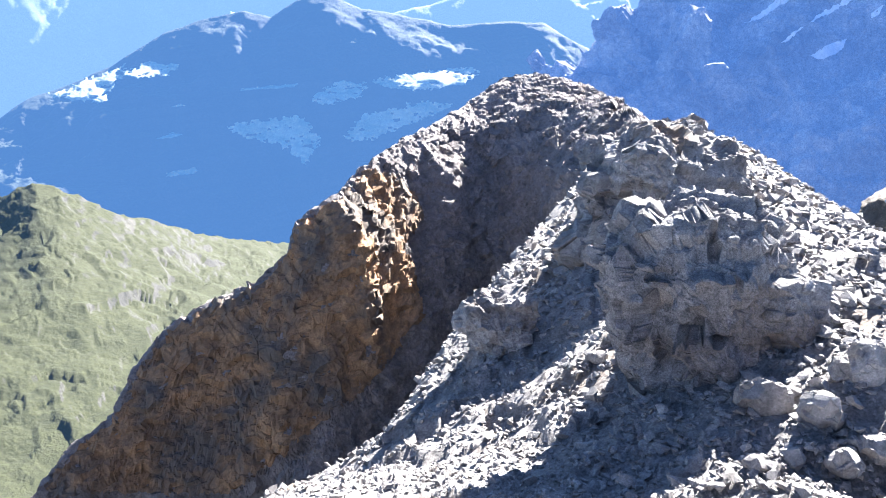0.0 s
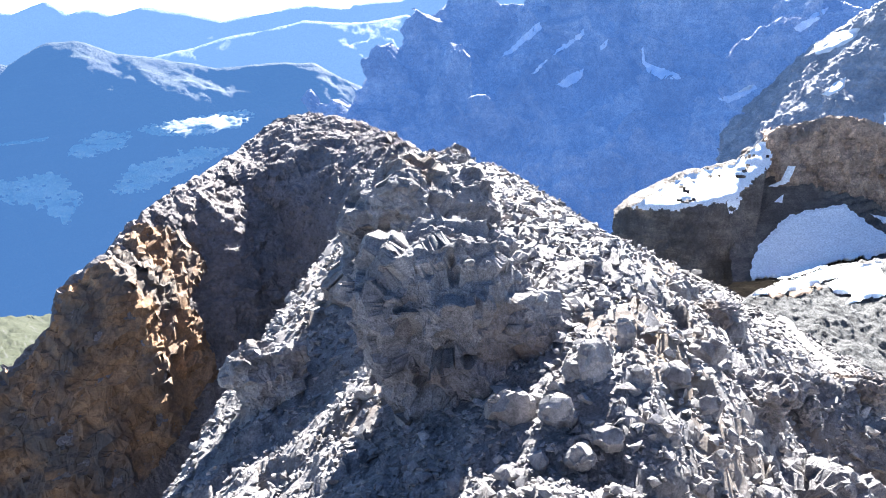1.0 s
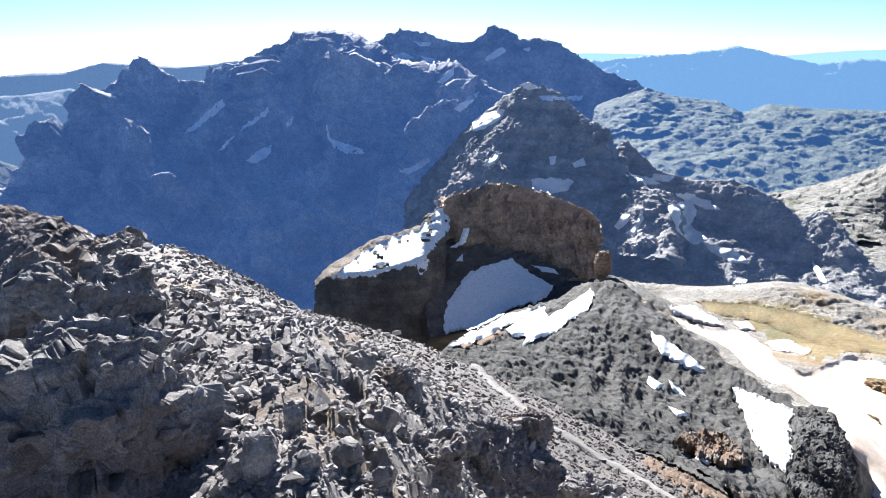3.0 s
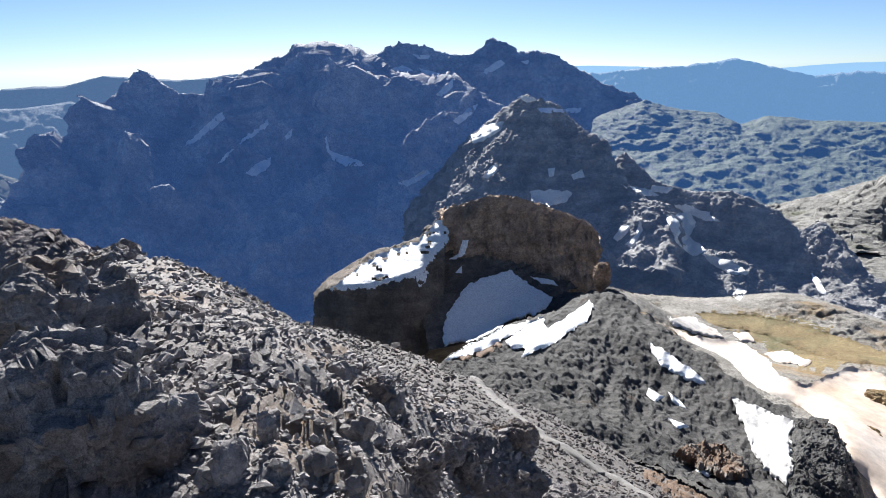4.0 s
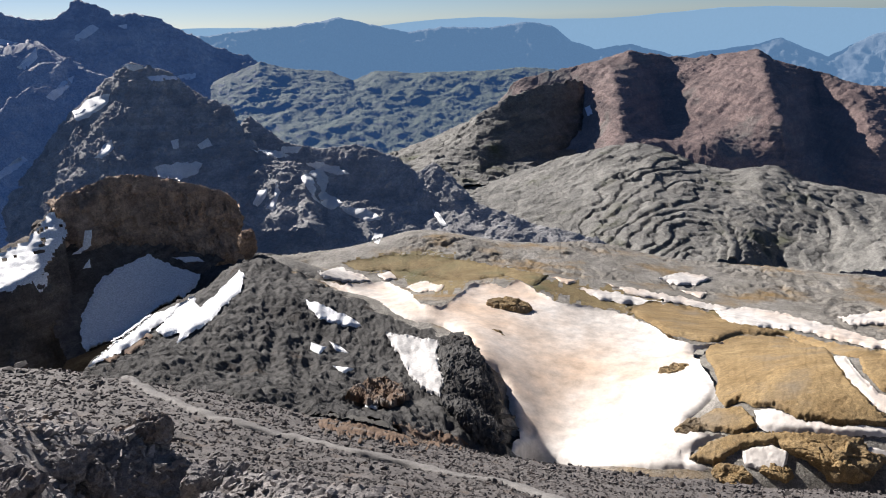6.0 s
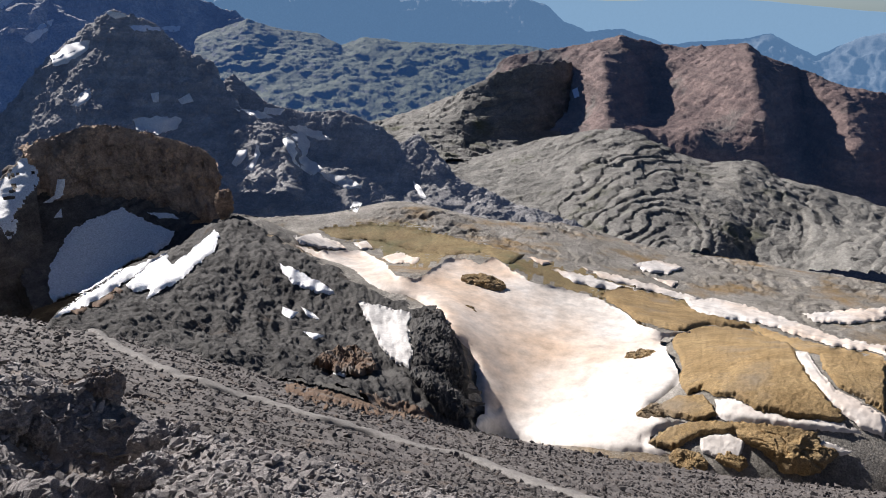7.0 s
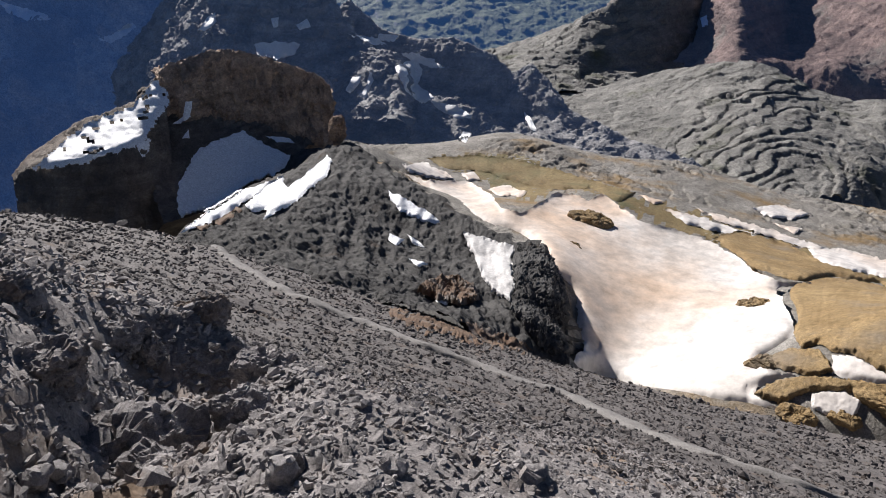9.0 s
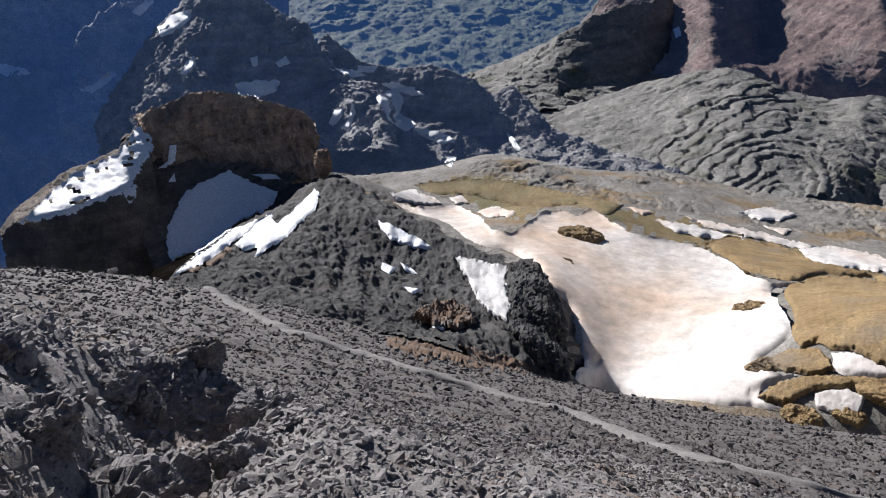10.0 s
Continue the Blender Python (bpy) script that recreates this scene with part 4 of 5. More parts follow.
# loose stones
TEMPLATES = []
for k in range(48):
    bm = bmesh.new()
    for q in rng.normal(size=(9, 3)):
        q = q / np.linalg.norm(q) * rng.uniform(0.75, 1.0)
        bm.verts.new(q * np.array([1.0, rng.uniform(0.6, 0.9), rng.uniform(0.35, 0.65)]) * 0.62)
    bmesh.ops.convex_hull(bm, input=bm.verts)
    bmesh.ops.triangulate(bm, faces=bm.faces)
    bm.verts.ensure_lookup_table()
    bm.verts.index_update()
    used = [v for v in bm.verts if v.link_faces]
    index = {v: i for i, v in enumerate(used)}
    TEMPLATES.append((np.array([v.co[:] for v in used]), np.array([[index[v] for v in f.verts] for f in bm.faces])))
    bm.free()


def scatter(name, count, low, high, size_of, bearings_deg, mat, label, where=None):
    """Many loose stones joined into one mesh, spread over the ground between two distances from the summit."""
    b = np.radians(rng.uniform(*bearings_deg, count))
    r = np.exp(rng.uniform(math.log(low), math.log(high), count))
    x, y = r * np.sin(b), r * np.cos(b)
    if where is not None:
        ok = where(x, y)
        x, y, r = x[ok], y[ok], r[ok]
    z = ground_height(x, y)
    z = z + ground_relief(x, y, z)
    size = size_of(r) * np.exp(rng.normal(0, 0.38, len(x)))
    verts, faces, at = [], [], 0
    turn, tx, ty = rng.uniform(0, 6.283, len(x)), rng.normal(0, 0.3, len(x)), rng.normal(0, 0.3, len(x))
    c, s = np.cos(turn), np.sin(turn)
    m = np.stack([c, -s, tx, s, c, ty, -tx * c - ty * s, tx * s - ty * c, np.ones(len(x))], -1).reshape(-1, 3, 3) * size[:, None, None]
    place = np.stack([x, y, z + 0.12 * size], -1)
    for k, (v, f) in enumerate(TEMPLATES):
        mine = slice(k, None, len(TEMPLATES))
        put = np.einsum("nij,vj->nvi", m[mine], v) + place[mine][:, None, :]
        verts.append(put.reshape(-1, 3))
        faces.append((f[None] + (np.arange(len(put)) * len(v))[:, None, None]).reshape(-1, 3) + at)
        at += len(put) * len(v)
    ob = mesh_object(name, np.concatenate(verts), np.concatenate(faces), mat, smooth=False)
    return tagged(ob, label, "stones", kind="stuff")


def on_ridge(x, y):
    """Not beyond the brink."""
    return ground_height(x, y) > -1.2 * np.hypot(x, y) * 0.9 - 2


scatter("scree_stones", 42000, 2.0, 14, lambda r: 0.014 + 0.0078 * r, (-50, 118), STONE, "loose grey angular scree stones", on_ridge)
scatter("far_scree_stones", 24000, 12, 46, lambda r: 0.065 + 0.0045 * r, (-8, 140), STONE, "loose grey scree farther down the ridge", on_ridge)
scatter("coarse_rubble", 3400, 2.6, 15, lambda r: 0.045 + 0.009 * r, (12, 78), STONE, "coarse dark rubble blocks on the ridge flank", on_ridge)
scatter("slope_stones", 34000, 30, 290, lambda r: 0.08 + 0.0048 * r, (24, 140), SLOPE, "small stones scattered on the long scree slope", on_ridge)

# the footpath across the slope
line = np.array(TRAIL)
steps = np.concatenate([[0], np.cumsum(np.hypot(*np.diff(line, axis=0).T))])
at = np.linspace(0, steps[-1], 260)
px, py = np.interp(at, steps, line[:, 0]), np.interp(at, steps, line[:, 1])
for k in range(30):
    px[1:-1], py[1:-1] = (px[:-2] + px[1:-1] + px[2:]) / 3, (py[:-2] + py[1:-1] + py[2:]) / 3
dx, dy = np.gradient(px), np.gradient(py)
nx_, ny_ = -dy / np.hypot(dx, dy), dx / np.hypot(dx, dy)
across = np.linspace(-1, 1, 9)
half = np.linspace(2.3, 1.5, len(px)) + 0.6 * fbm(np.stack([px, py, px * 0], -1), 9, 3, 0.6, 71)
tx = (px[:, None] + nx_[:, None] * across * half[:, None]).ravel()
ty = (py[:, None] + ny_[:, None] * across * half[:, None]).ravel()
tz = ground_height(tx, ty)
tz = tz + ground_relief(tx, ty, tz) + np.tile(0.75 - 0.9 * np.abs(across) ** 4, len(px))
tagged(mesh_object("footpath", np.stack([tx, ty, tz], -1), grid_faces(len(px), len(across)), PATHDUST), "pale trodden footpath across the scree slope", "path", kind="structure")

# ---- mountains ----
hump = tagged(loft("rock_hump", [HUMP_CREST, HUMP_MIDDLE, HUMP_FOOT], BROWN, 560, 280, 1.6, 14, seed=5, extend=30, block=0.9, block_size=2.2, crack=0.05, even=0.75, hard=True), "brown craggy hump of broken rock on the ridge", "rock hump", kind="structure")
wall = tagged(loft("cliff_wall", [WALL_CREST, WALL_MIDDLE, WALL_FOOT_LINE], WALLROCK, 300, 120, 4, 40, beds=1.2, bed_height=17, seed=11, extend=35, block=4, block_size=13, even=0.6, flute=7, flute_size=18, wing=70, wing_drop=0.05, hard=True), "tan vertical limestone cliff wall", "cliff", kind="structure")
shelf = tagged(loft("cliff_shelf", [SHELF_CREST, SHELF_MIDDLE, SHELF_FOOT], DARKWALL, 220, 110, 2.5, 45, beds=1, bed_height=18, seed=15, extend=150, block=1.5, block_size=12, even=0.5, flute=2, flute_size=14), "sloping rock shelf above a dark cliff", "cliff", kind="structure")
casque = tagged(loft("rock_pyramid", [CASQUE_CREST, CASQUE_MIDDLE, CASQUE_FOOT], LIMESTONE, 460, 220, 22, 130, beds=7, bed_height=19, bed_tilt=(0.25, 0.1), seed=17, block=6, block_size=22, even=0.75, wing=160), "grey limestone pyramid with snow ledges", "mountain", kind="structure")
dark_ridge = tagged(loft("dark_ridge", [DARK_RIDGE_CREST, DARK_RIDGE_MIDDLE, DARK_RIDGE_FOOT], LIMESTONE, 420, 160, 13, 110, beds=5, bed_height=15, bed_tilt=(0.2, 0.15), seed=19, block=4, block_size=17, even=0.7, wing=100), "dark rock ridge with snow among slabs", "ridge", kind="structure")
fold = tagged(loft("folded_hill", [FOLD_HILL_CREST, FOLD_HILL_MIDDLE, FOLD_HILL_LOW, FOLD_HILL_FOOT], FOLDED, 560, 260, 5, 120, beds=9, bed_height=25, bed_centre=FOLD_CENTRE, bed_from=83, seed=23, block=3, block_size=36, even=0.3), "grey hill of folded limestone beds", "hill", kind="structure")
terrace = tagged(loft("terraced_ridge", [TERRACE_CREST, TERRACE_MIDDLE, TERRACE_LOW, TERRACE_FOOT], FOLDED, 420, 200, 9, 260, beds=12, bed_height=24, bed_tilt=(0.05, -0.04), seed=25, block=5, block_size=60, even=0.4), "terraced grey limestone ridge with grass ledges", "ridge", kind="structure")
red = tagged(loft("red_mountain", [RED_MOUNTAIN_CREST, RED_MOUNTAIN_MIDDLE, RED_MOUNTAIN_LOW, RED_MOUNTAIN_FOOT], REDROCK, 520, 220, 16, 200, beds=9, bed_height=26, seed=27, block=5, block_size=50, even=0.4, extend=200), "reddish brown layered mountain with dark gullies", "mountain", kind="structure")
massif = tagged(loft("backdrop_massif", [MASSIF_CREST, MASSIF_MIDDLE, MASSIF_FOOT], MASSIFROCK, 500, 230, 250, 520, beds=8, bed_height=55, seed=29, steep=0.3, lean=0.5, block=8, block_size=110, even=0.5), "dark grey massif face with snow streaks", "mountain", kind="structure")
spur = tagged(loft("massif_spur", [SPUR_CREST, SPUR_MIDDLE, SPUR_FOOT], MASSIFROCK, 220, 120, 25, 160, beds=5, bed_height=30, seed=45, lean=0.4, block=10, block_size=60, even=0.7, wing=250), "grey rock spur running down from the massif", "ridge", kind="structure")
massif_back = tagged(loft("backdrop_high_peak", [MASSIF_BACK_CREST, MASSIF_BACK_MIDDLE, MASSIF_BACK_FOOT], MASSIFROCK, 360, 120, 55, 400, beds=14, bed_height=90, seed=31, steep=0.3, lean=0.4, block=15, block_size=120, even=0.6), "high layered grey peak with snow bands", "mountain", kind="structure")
blue_hills = tagged(loft("backdrop_blue_hills", [BLUE_HILLS_CREST, BLUE_HILLS_MIDDLE, BLUE_HILLS_FOOT], BLUEHILL, 420, 170, 26, 260, beds=6, bed_height=24, bed_tilt=(0.03, 0.02), seed=33, block=3, block_size=40, even=0.3), "terraced green hills with emitted blue haze", "hill", kind="structure")
hill = tagged(loft("backdrop_valley_mountain", [VALLEY_HILL_CREST, VALLEY_HILL_MIDDLE, VALLEY_HILL_FOOT], VALLEYHILL, 360, 150, 60, 500, spurs=60, spur_count=4, seed=35, extend=300), "shaded mountain with emitted blue haze and pale grassy ledges", "mountain", kind="structure")
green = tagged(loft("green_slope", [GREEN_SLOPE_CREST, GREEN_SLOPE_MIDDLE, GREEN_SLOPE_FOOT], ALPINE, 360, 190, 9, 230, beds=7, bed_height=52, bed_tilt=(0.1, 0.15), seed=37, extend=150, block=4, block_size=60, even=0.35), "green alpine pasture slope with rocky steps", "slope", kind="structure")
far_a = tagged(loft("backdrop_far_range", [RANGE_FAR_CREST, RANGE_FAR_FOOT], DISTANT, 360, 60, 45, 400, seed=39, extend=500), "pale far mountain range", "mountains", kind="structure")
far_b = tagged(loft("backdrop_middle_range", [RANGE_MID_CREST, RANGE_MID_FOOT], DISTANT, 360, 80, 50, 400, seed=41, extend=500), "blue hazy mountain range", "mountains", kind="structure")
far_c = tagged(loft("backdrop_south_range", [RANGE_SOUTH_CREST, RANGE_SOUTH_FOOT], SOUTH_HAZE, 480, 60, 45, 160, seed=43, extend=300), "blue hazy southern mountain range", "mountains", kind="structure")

# added sheet that emits pale haze and hides the sky below the horizon
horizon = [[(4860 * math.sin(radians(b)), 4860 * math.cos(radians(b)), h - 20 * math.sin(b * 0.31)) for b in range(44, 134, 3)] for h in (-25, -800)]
tagged(loft("backdrop_haze_sheet", horizon, HORIZON, 200, 20, 20, 500, seed=49), "pale self-lit haze over the plain and hills at the horizon", "distance", kind="structure")

# ---- snow, slabs and path lying on the slopes ----
SLOPES = [hump, cone, basin, wall, wall_foot, shelf, casque, dark_ridge, fold, terrace, red, massif, spur, massif_back, hill, green]


def tree_of(obs):
    verts, faces, at = [], [], 0
    for ob in obs:
        me = ob.data
        v = np.empty(len(me.vertices) * 3, dtype=np.float32)
        me.vertices.foreach_get("co", v)
        f = np.empty(len(me.loops), dtype=np.int32)
        me.loops.foreach_get("vertex_index", f)
        verts.append(v.reshape(-1, 3))
        faces.append(f.reshape(-1, 4) + at)
        at += len(me.vertices)
    return BVHTree.FromPolygons(np.concatenate(verts).tolist(), np.concatenate(faces).tolist())


TREES = {"slopes": tree_of(SLOPES), "ground": tree_of([slope])}
FIRST = Vector((0, 0, 0))


def bearing_ray(bearing, dip):
    b, d = radians(bearing), radians(dip)
    return Vector((math.sin(b) * math.cos(d), math.cos(b) * math.cos(d), math.sin(d)))


def drape(name, outline, mat, lift=1.0, label="", category="", target="slopes", jitter=1.0, relief=0.04, holes=0.0, smooth=14, bench=0.0, lump=0.5, leap=0.06, chunk=0.0):
    """A sheet of snow, rock or dust that lies on a slope inside an outline of bearings and dips from the summit, thinning out at its edge."""
    o = np.array(outline)
    low, high = o.min(0), o.max(0)
    extent = max(high - low)
    step = max(extent / 95, 0.05)
    if extent > 12:
        step = extent / 190
    nx, ny = int((high[0] - low[0]) / step) + 3, int((high[1] - low[1]) / step) + 3
    gx, gy = np.meshgrid(low[0] - step + step * np.arange(nx), low[1] - step + step * np.arange(ny))
    q = np.stack([gx.ravel(), gy.ravel()], -1)
    wob = np.stack([q[:, 0], q[:, 1], np.zeros(len(q))], -1)
    shift = np.stack([fbm(wob, 0.5, 4, 0.6, 5), fbm(wob, 0.5, 4, 0.6, 6)], -1) * min(0.12, extent * 0.03) * jitter
    t = q + shift
    inside = np.zeros(len(q), dtype=bool)
    gap = np.full(len(q), 1e9)
    pull = np.zeros((len(q), 2))
    for a, b in zip(o, np.roll(o, -1, 0)):
        crosses = (a[1] > t[:, 1]) != (b[1] > t[:, 1])
        inside ^= crosses & (t[:, 0] < (b[0] - a[0]) * (t[:, 1] - a[1]) / (b[1] - a[1] + 1e-12) + a[0])
        ab = b - a
        k = np.clip(((t - a) @ ab) / (ab @ ab + 1e-12), 0, 1)
        away = a + k[:, None] * ab - t
        d = np.linalg.norm(away, axis=1)
        pull = np.where((d < gap)[:, None], away, pull)
        gap = np.minimum(gap, d)
    if holes:
        n = fbm(wob * np.array([1, 2.2, 1]), 0.9, 4, 0.55, 9)
        gap = np.minimum(gap, np.abs(n - holes) * 0.5)
        inside &= n < holes
    use = inside | (gap < step * 1.1)
    q = np.where((~inside & use)[:, None], q + pull * (0.0 if holes else 1.0), q)
    depth = np.where(inside, np.clip(gap / (step * 3), 0.3, 1), 0.25)
    pts, far, index = [], [], np.full(len(q), -1)
    bump = fbm(wob, lump, 4, 0.55, 12) * relief
    for i in np.nonzero(use)[0]:
        way = bearing_ray(*q[i])
        place, normal, _, dist = TREES["slopes" if target == "all" else target].ray_cast(FIRST, way)
        if target == "all":
            nearer = TREES["ground"].ray_cast(FIRST, way)
            if nearer[0] is not None and (place is None or nearer[3] < dist):
                place, dist = nearer[0], nearer[3]
        if place is None:
            continue
        n = (Vector((0, 0, 1.0)) - way * 0.6).normalized()
        index[i] = len(pts)
        far.append(dist)
        pts.append((way, n, lift * (depth[i] if depth[i] < 0 else depth[i] * (1 + bump[i])) + bench * max(0.0, 1 - (q[i, 1] - low[1]) / (high[1] - low[1]))))
    ids = index.reshape(ny, nx)
    if not pts:
        return None
    # the sheet evens out the bumps of the slope below it
    sheet = np.full((ny + 2, nx + 2), np.nan)
    sheet[1:-1, 1:-1] = np.where(ids >= 0, np.array(far)[ids], np.nan)
    for k in range(smooth):
        around = np.stack([sheet[1 + dy:ny + 1 + dy, 1 + dx:nx + 1 + dx] for dy in (-1, 0, 1) for dx in (-1, 0, 1)])
        counts = (~np.isnan(around)).sum(0)
        middle = (np.nanmin(np.where(np.isnan(around), 1e9, around), 0) if k < 2 else np.nansum(around, 0) / np.maximum(counts, 1))
        jump = np.abs(middle / sheet[1:-1, 1:-1] - 1) > leap
        sheet[1:-1, 1:-1] = np.where(np.isnan(sheet[1:-1, 1:-1]) | jump, sheet[1:-1, 1:-1], middle)
    even = sheet[1:-1, 1:-1].ravel()[index >= 0]
    pts = [FIRST + way * float(e) + n * h for (way, n, h), e in zip(pts, even)]
    f = np.stack([ids[:-1, :-1], ids[:-1, 1:], ids[1:, 1:], ids[1:, :-1]], -1).reshape(-1, 4)
    f = f[(f >= 0).all(1)]
    if len(f) == 0:
        return None
    far = np.array(far)
    d = far[f]
    f = f[d.max(1) / d.min(1) < 1 + 2 * leap]
    if len(f) == 0:
        return None
    # each connected piece is a sheet of its own; crumbs are left out
    part_of = np.arange(len(pts))
    for k in range(400):
        low_id = part_of[f].min(1)
        nxt = part_of.copy()
        for c in range(4):
            np.minimum.at(nxt, f[:, c], low_id)
        nxt = nxt[nxt]
        if (nxt == part_of).all():
            break
        part_of = nxt
    pts = np.array([p[:] for p in pts])
    if chunk:
        ways = -pts / np.linalg.norm(pts, axis=1)[:, None] * 0.8 + np.array([0, 0, 0.6])
        pts = facet(facet(pts, ways, chunk, 81, 0.8, 0.4, 0.06), ways, chunk * 0.4, 82, 0.8, 0.4, 0.06)
    ids, counts = np.unique(part_of[f[:, 0]], return_counts=True)
    for which in ids[counts > max(6, 0.06 * counts.max())]:
        g = f[part_of[f[:, 0]] == which]
        keep = np.unique(g)
        again = np.full(len(pts), -1)
        again[keep] = np.arange(len(keep))
        ob = mesh_object(name, pts[keep], again[g], mat, smooth=not chunk)
        tagged(ob, label, category, group="snowfields" if category == "snow" else "")


drape("snowfield", [(23.30, -5.68), (24.30, -5.15), (25.58, -4.01), (26.85, -3.06), (26.99, -3.47), (25.90, -4.43), (24.44, -5.44)], SHADED_SNOW, lift=1.2, label="long snow streak on the shaded rock face", category="snow")
drape("snowfield", [(26.04, -7.04), (26.80, -6.34), (28.54, -4.99), (30.18, -3.70), (30.19, -4.28), (28.92, -5.14), (27.67, -5.65), (26.62, -6.83)], SHADED_SNOW, lift=1.2, label="long snow streak on the shaded rock face", category="snow")
drape("snowfield", [(28.06, -7.91), (29.29, -7.02), (30.22, -6.78), (29.97, -7.49), (28.95, -8.19)], SHADED_SNOW, lift=1.2, label="long snow streak on the shaded rock face", category="snow")
drape("snowfield", [(34.51, -4.86), (34.87, -6.40), (36.04, -6.90), (37.31, -7.31), (37.51, -7.63), (36.18, -7.70), (35.14, -7.20), (34.57, -6.38)], SHADED_SNOW, lift=1.2, label="fan-shaped snow gully on the rock face", category="snow")
drape("snowfield", [(40.31, -9.11), (41.70, -8.72), (42.65, -8.09), (42.95, -8.46), (42.14, -8.97), (40.96, -9.46)], SHADED_SNOW, lift=1.2, label="long snow streak on the shaded rock face", category="snow")
drape("snowfield", [(31.35, -5.14), (32.03, -4.54), (31.88, -5.17), (31.44, -5.44)], SHADED_SNOW, lift=1.2, label="long snow streak on the shaded rock face", category="snow")
drape("snowfield", [(43.67, -1.99), (44.37, -1.40), (44.93, -0.90), (44.89, -1.59), (43.96, -2.35)], SHADED_SNOW, lift=1.2, label="long snow streak on the shaded rock face", category="snow")
drape("snowfield", [(44.90, -4.22), (46.07, -3.28), (46.99, -2.86), (46.51, -3.64), (45.34, -4.58)], SHADED_SNOW, lift=1.2, label="long snow streak on the shaded rock face", category="snow")
drape("snowfield", [(39.83, -0.11), (40.93, 0.20), (41.77, -0.24), (40.89, -0.43)], SHADED_SNOW, lift=1.2, label="snow band on a high ledge", category="snow")
drape("snowfield", [(41.64, 1.03), (43.15, 0.88), (42.91, 0.59), (42.05, 0.69)], SHADED_SNOW, lift=1.2, label="snow band on a high ledge", category="snow")
drape("snowfield", [(42.22, -0.07), (43.95, -0.54), (43.50, -0.74), (42.42, -0.42)], SHADED_SNOW, lift=1.2, label="snow band on a high ledge", category="snow")
drape("snowfield", [(47.28, -0.47), (47.97, 0.16), (48.65, 0.49), (49.09, 0.22), (48.18, -0.36), (47.59, -0.61)], SHADED_SNOW, lift=1.2, label="snow band on a high ledge", category="snow")
drape("snowfield", [(50.29, 0.33), (50.92, 0.44), (50.82, 0.02)], SHADED_SNOW, lift=1.2, label="snow band on a high ledge", category="snow")
drape("snowfield", [(51.71, -3.30), (55.11, -3.27), (55.02, -3.62), (51.94, -3.66)], SHADED_SNOW, lift=1.2, label="snow band on a high ledge", category="snow")
drape("snowfield", [(46.32, -5.32), (47.49, -4.59), (48.93, -4.3), (48.78, -5.08), (47.38, -5.89), (46.48, -6.07)], SNOW, lift=2.0, label="snow on a ledge of the pyramid", category="snow")
drape("snowfield", [(47.13, -8.8), (48.57, -7.8), (48.62, -8.3), (47.81, -8.84)], SNOW, lift=2.0, label="snow on a ledge of the pyramid", category="snow")
drape("snowfield", [(49.95, -2.44), (50.4, -2.28), (51.18, -2.48), (50.73, -2.68)], SNOW, lift=2.0, label="snow on a ledge of the pyramid", category="snow")
drape("snowfield", [(43.49, -2.12), (44.21, -1.73), (44.26, -1.98), (43.73, -2.26)], SNOW, lift=2.0, label="snow on a ledge of the pyramid", category="snow")
drape("snowfield", [(41.66, -8.63), (42.4, -8.16), (42.83, -8.27), (42.48, -8.69), (41.81, -8.82)], SNOW, lift=2.0, label="snow on a ledge of the pyramid", category="snow")
drape("snowfield", [(58.06, -13.55), (58.65, -12.55), (59.41, -12.43), (59.12, -13.21), (58.44, -13.79)], SNOW, lift=2.0, label="snow on a ledge of the pyramid", category="snow")
drape("snowfield", [(46.44, -5.59), (47.83, -5.09), (48.99, -4.31), (48.84, -4.89), (47.58, -5.76), (46.75, -5.96)], SNOW, lift=1.2, label="snow on a ledge of the pyramid", category="snow")
drape("snowfield", [(47.34, -8.78), (47.97, -7.89), (48.58, -7.59), (48.42, -8.27), (47.70, -8.93)], SNOW, lift=1.2, label="snow on a ledge of the pyramid", category="snow")
drape("snowfield", [(51.18, -9.92), (52.83, -9.72), (54.69, -9.97), (54.22, -10.74), (52.58, -11.19), (51.41, -10.71)], SNOW, lift=1.2, label="shaded snow in a rock hollow", category="snow")
drape("snowfield", [(52.61, -8.12), (53.21, -7.99), (53.11, -8.76), (52.74, -8.76)], SNOW, lift=1.2, label="snow on a ledge of the pyramid", category="snow")
drape("snowfield", [(54.46, -8.59), (55.38, -8.15), (55.62, -8.74), (54.69, -8.96)], SNOW, lift=1.2, label="snow on a ledge of the pyramid", category="snow")
drape("snowfield", [(50.40, -2.57), (51.30, -2.37), (51.62, -2.68), (50.84, -2.89)], SNOW, lift=1.2, label="snow on a ledge of the pyramid", category="snow")
drape("snowfield", [(60.90, -9.27), (62.48, -9.34), (62.05, -9.84), (60.69, -9.73)], SNOW, lift=1.2, label="snow patch among rock slabs", category="snow")
drape("snowfield", [(62.12, -11.74), (63.68, -11.03), (64.39, -11.90), (64.00, -13.04), (65.40, -14.12), (64.30, -14.61), (62.88, -13.53), (62.38, -12.41)], SNOW, lift=1.2, label="snow patch among rock slabs", category="snow")
drape("snowfield", [(64.97, -14.36), (67.23, -14.70), (68.61, -15.51), (67.30, -15.81), (65.68, -15.00)], SNOW, lift=1.2, label="snow patch among rock slabs", category="snow")
drape("snowfield", [(62.54, -10.83), (63.43, -10.58), (65.25, -11.21), (66.17, -11.85), (64.60, -11.67)], SNOW, lift=1.2, label="snow patch among rock slabs", category="snow")
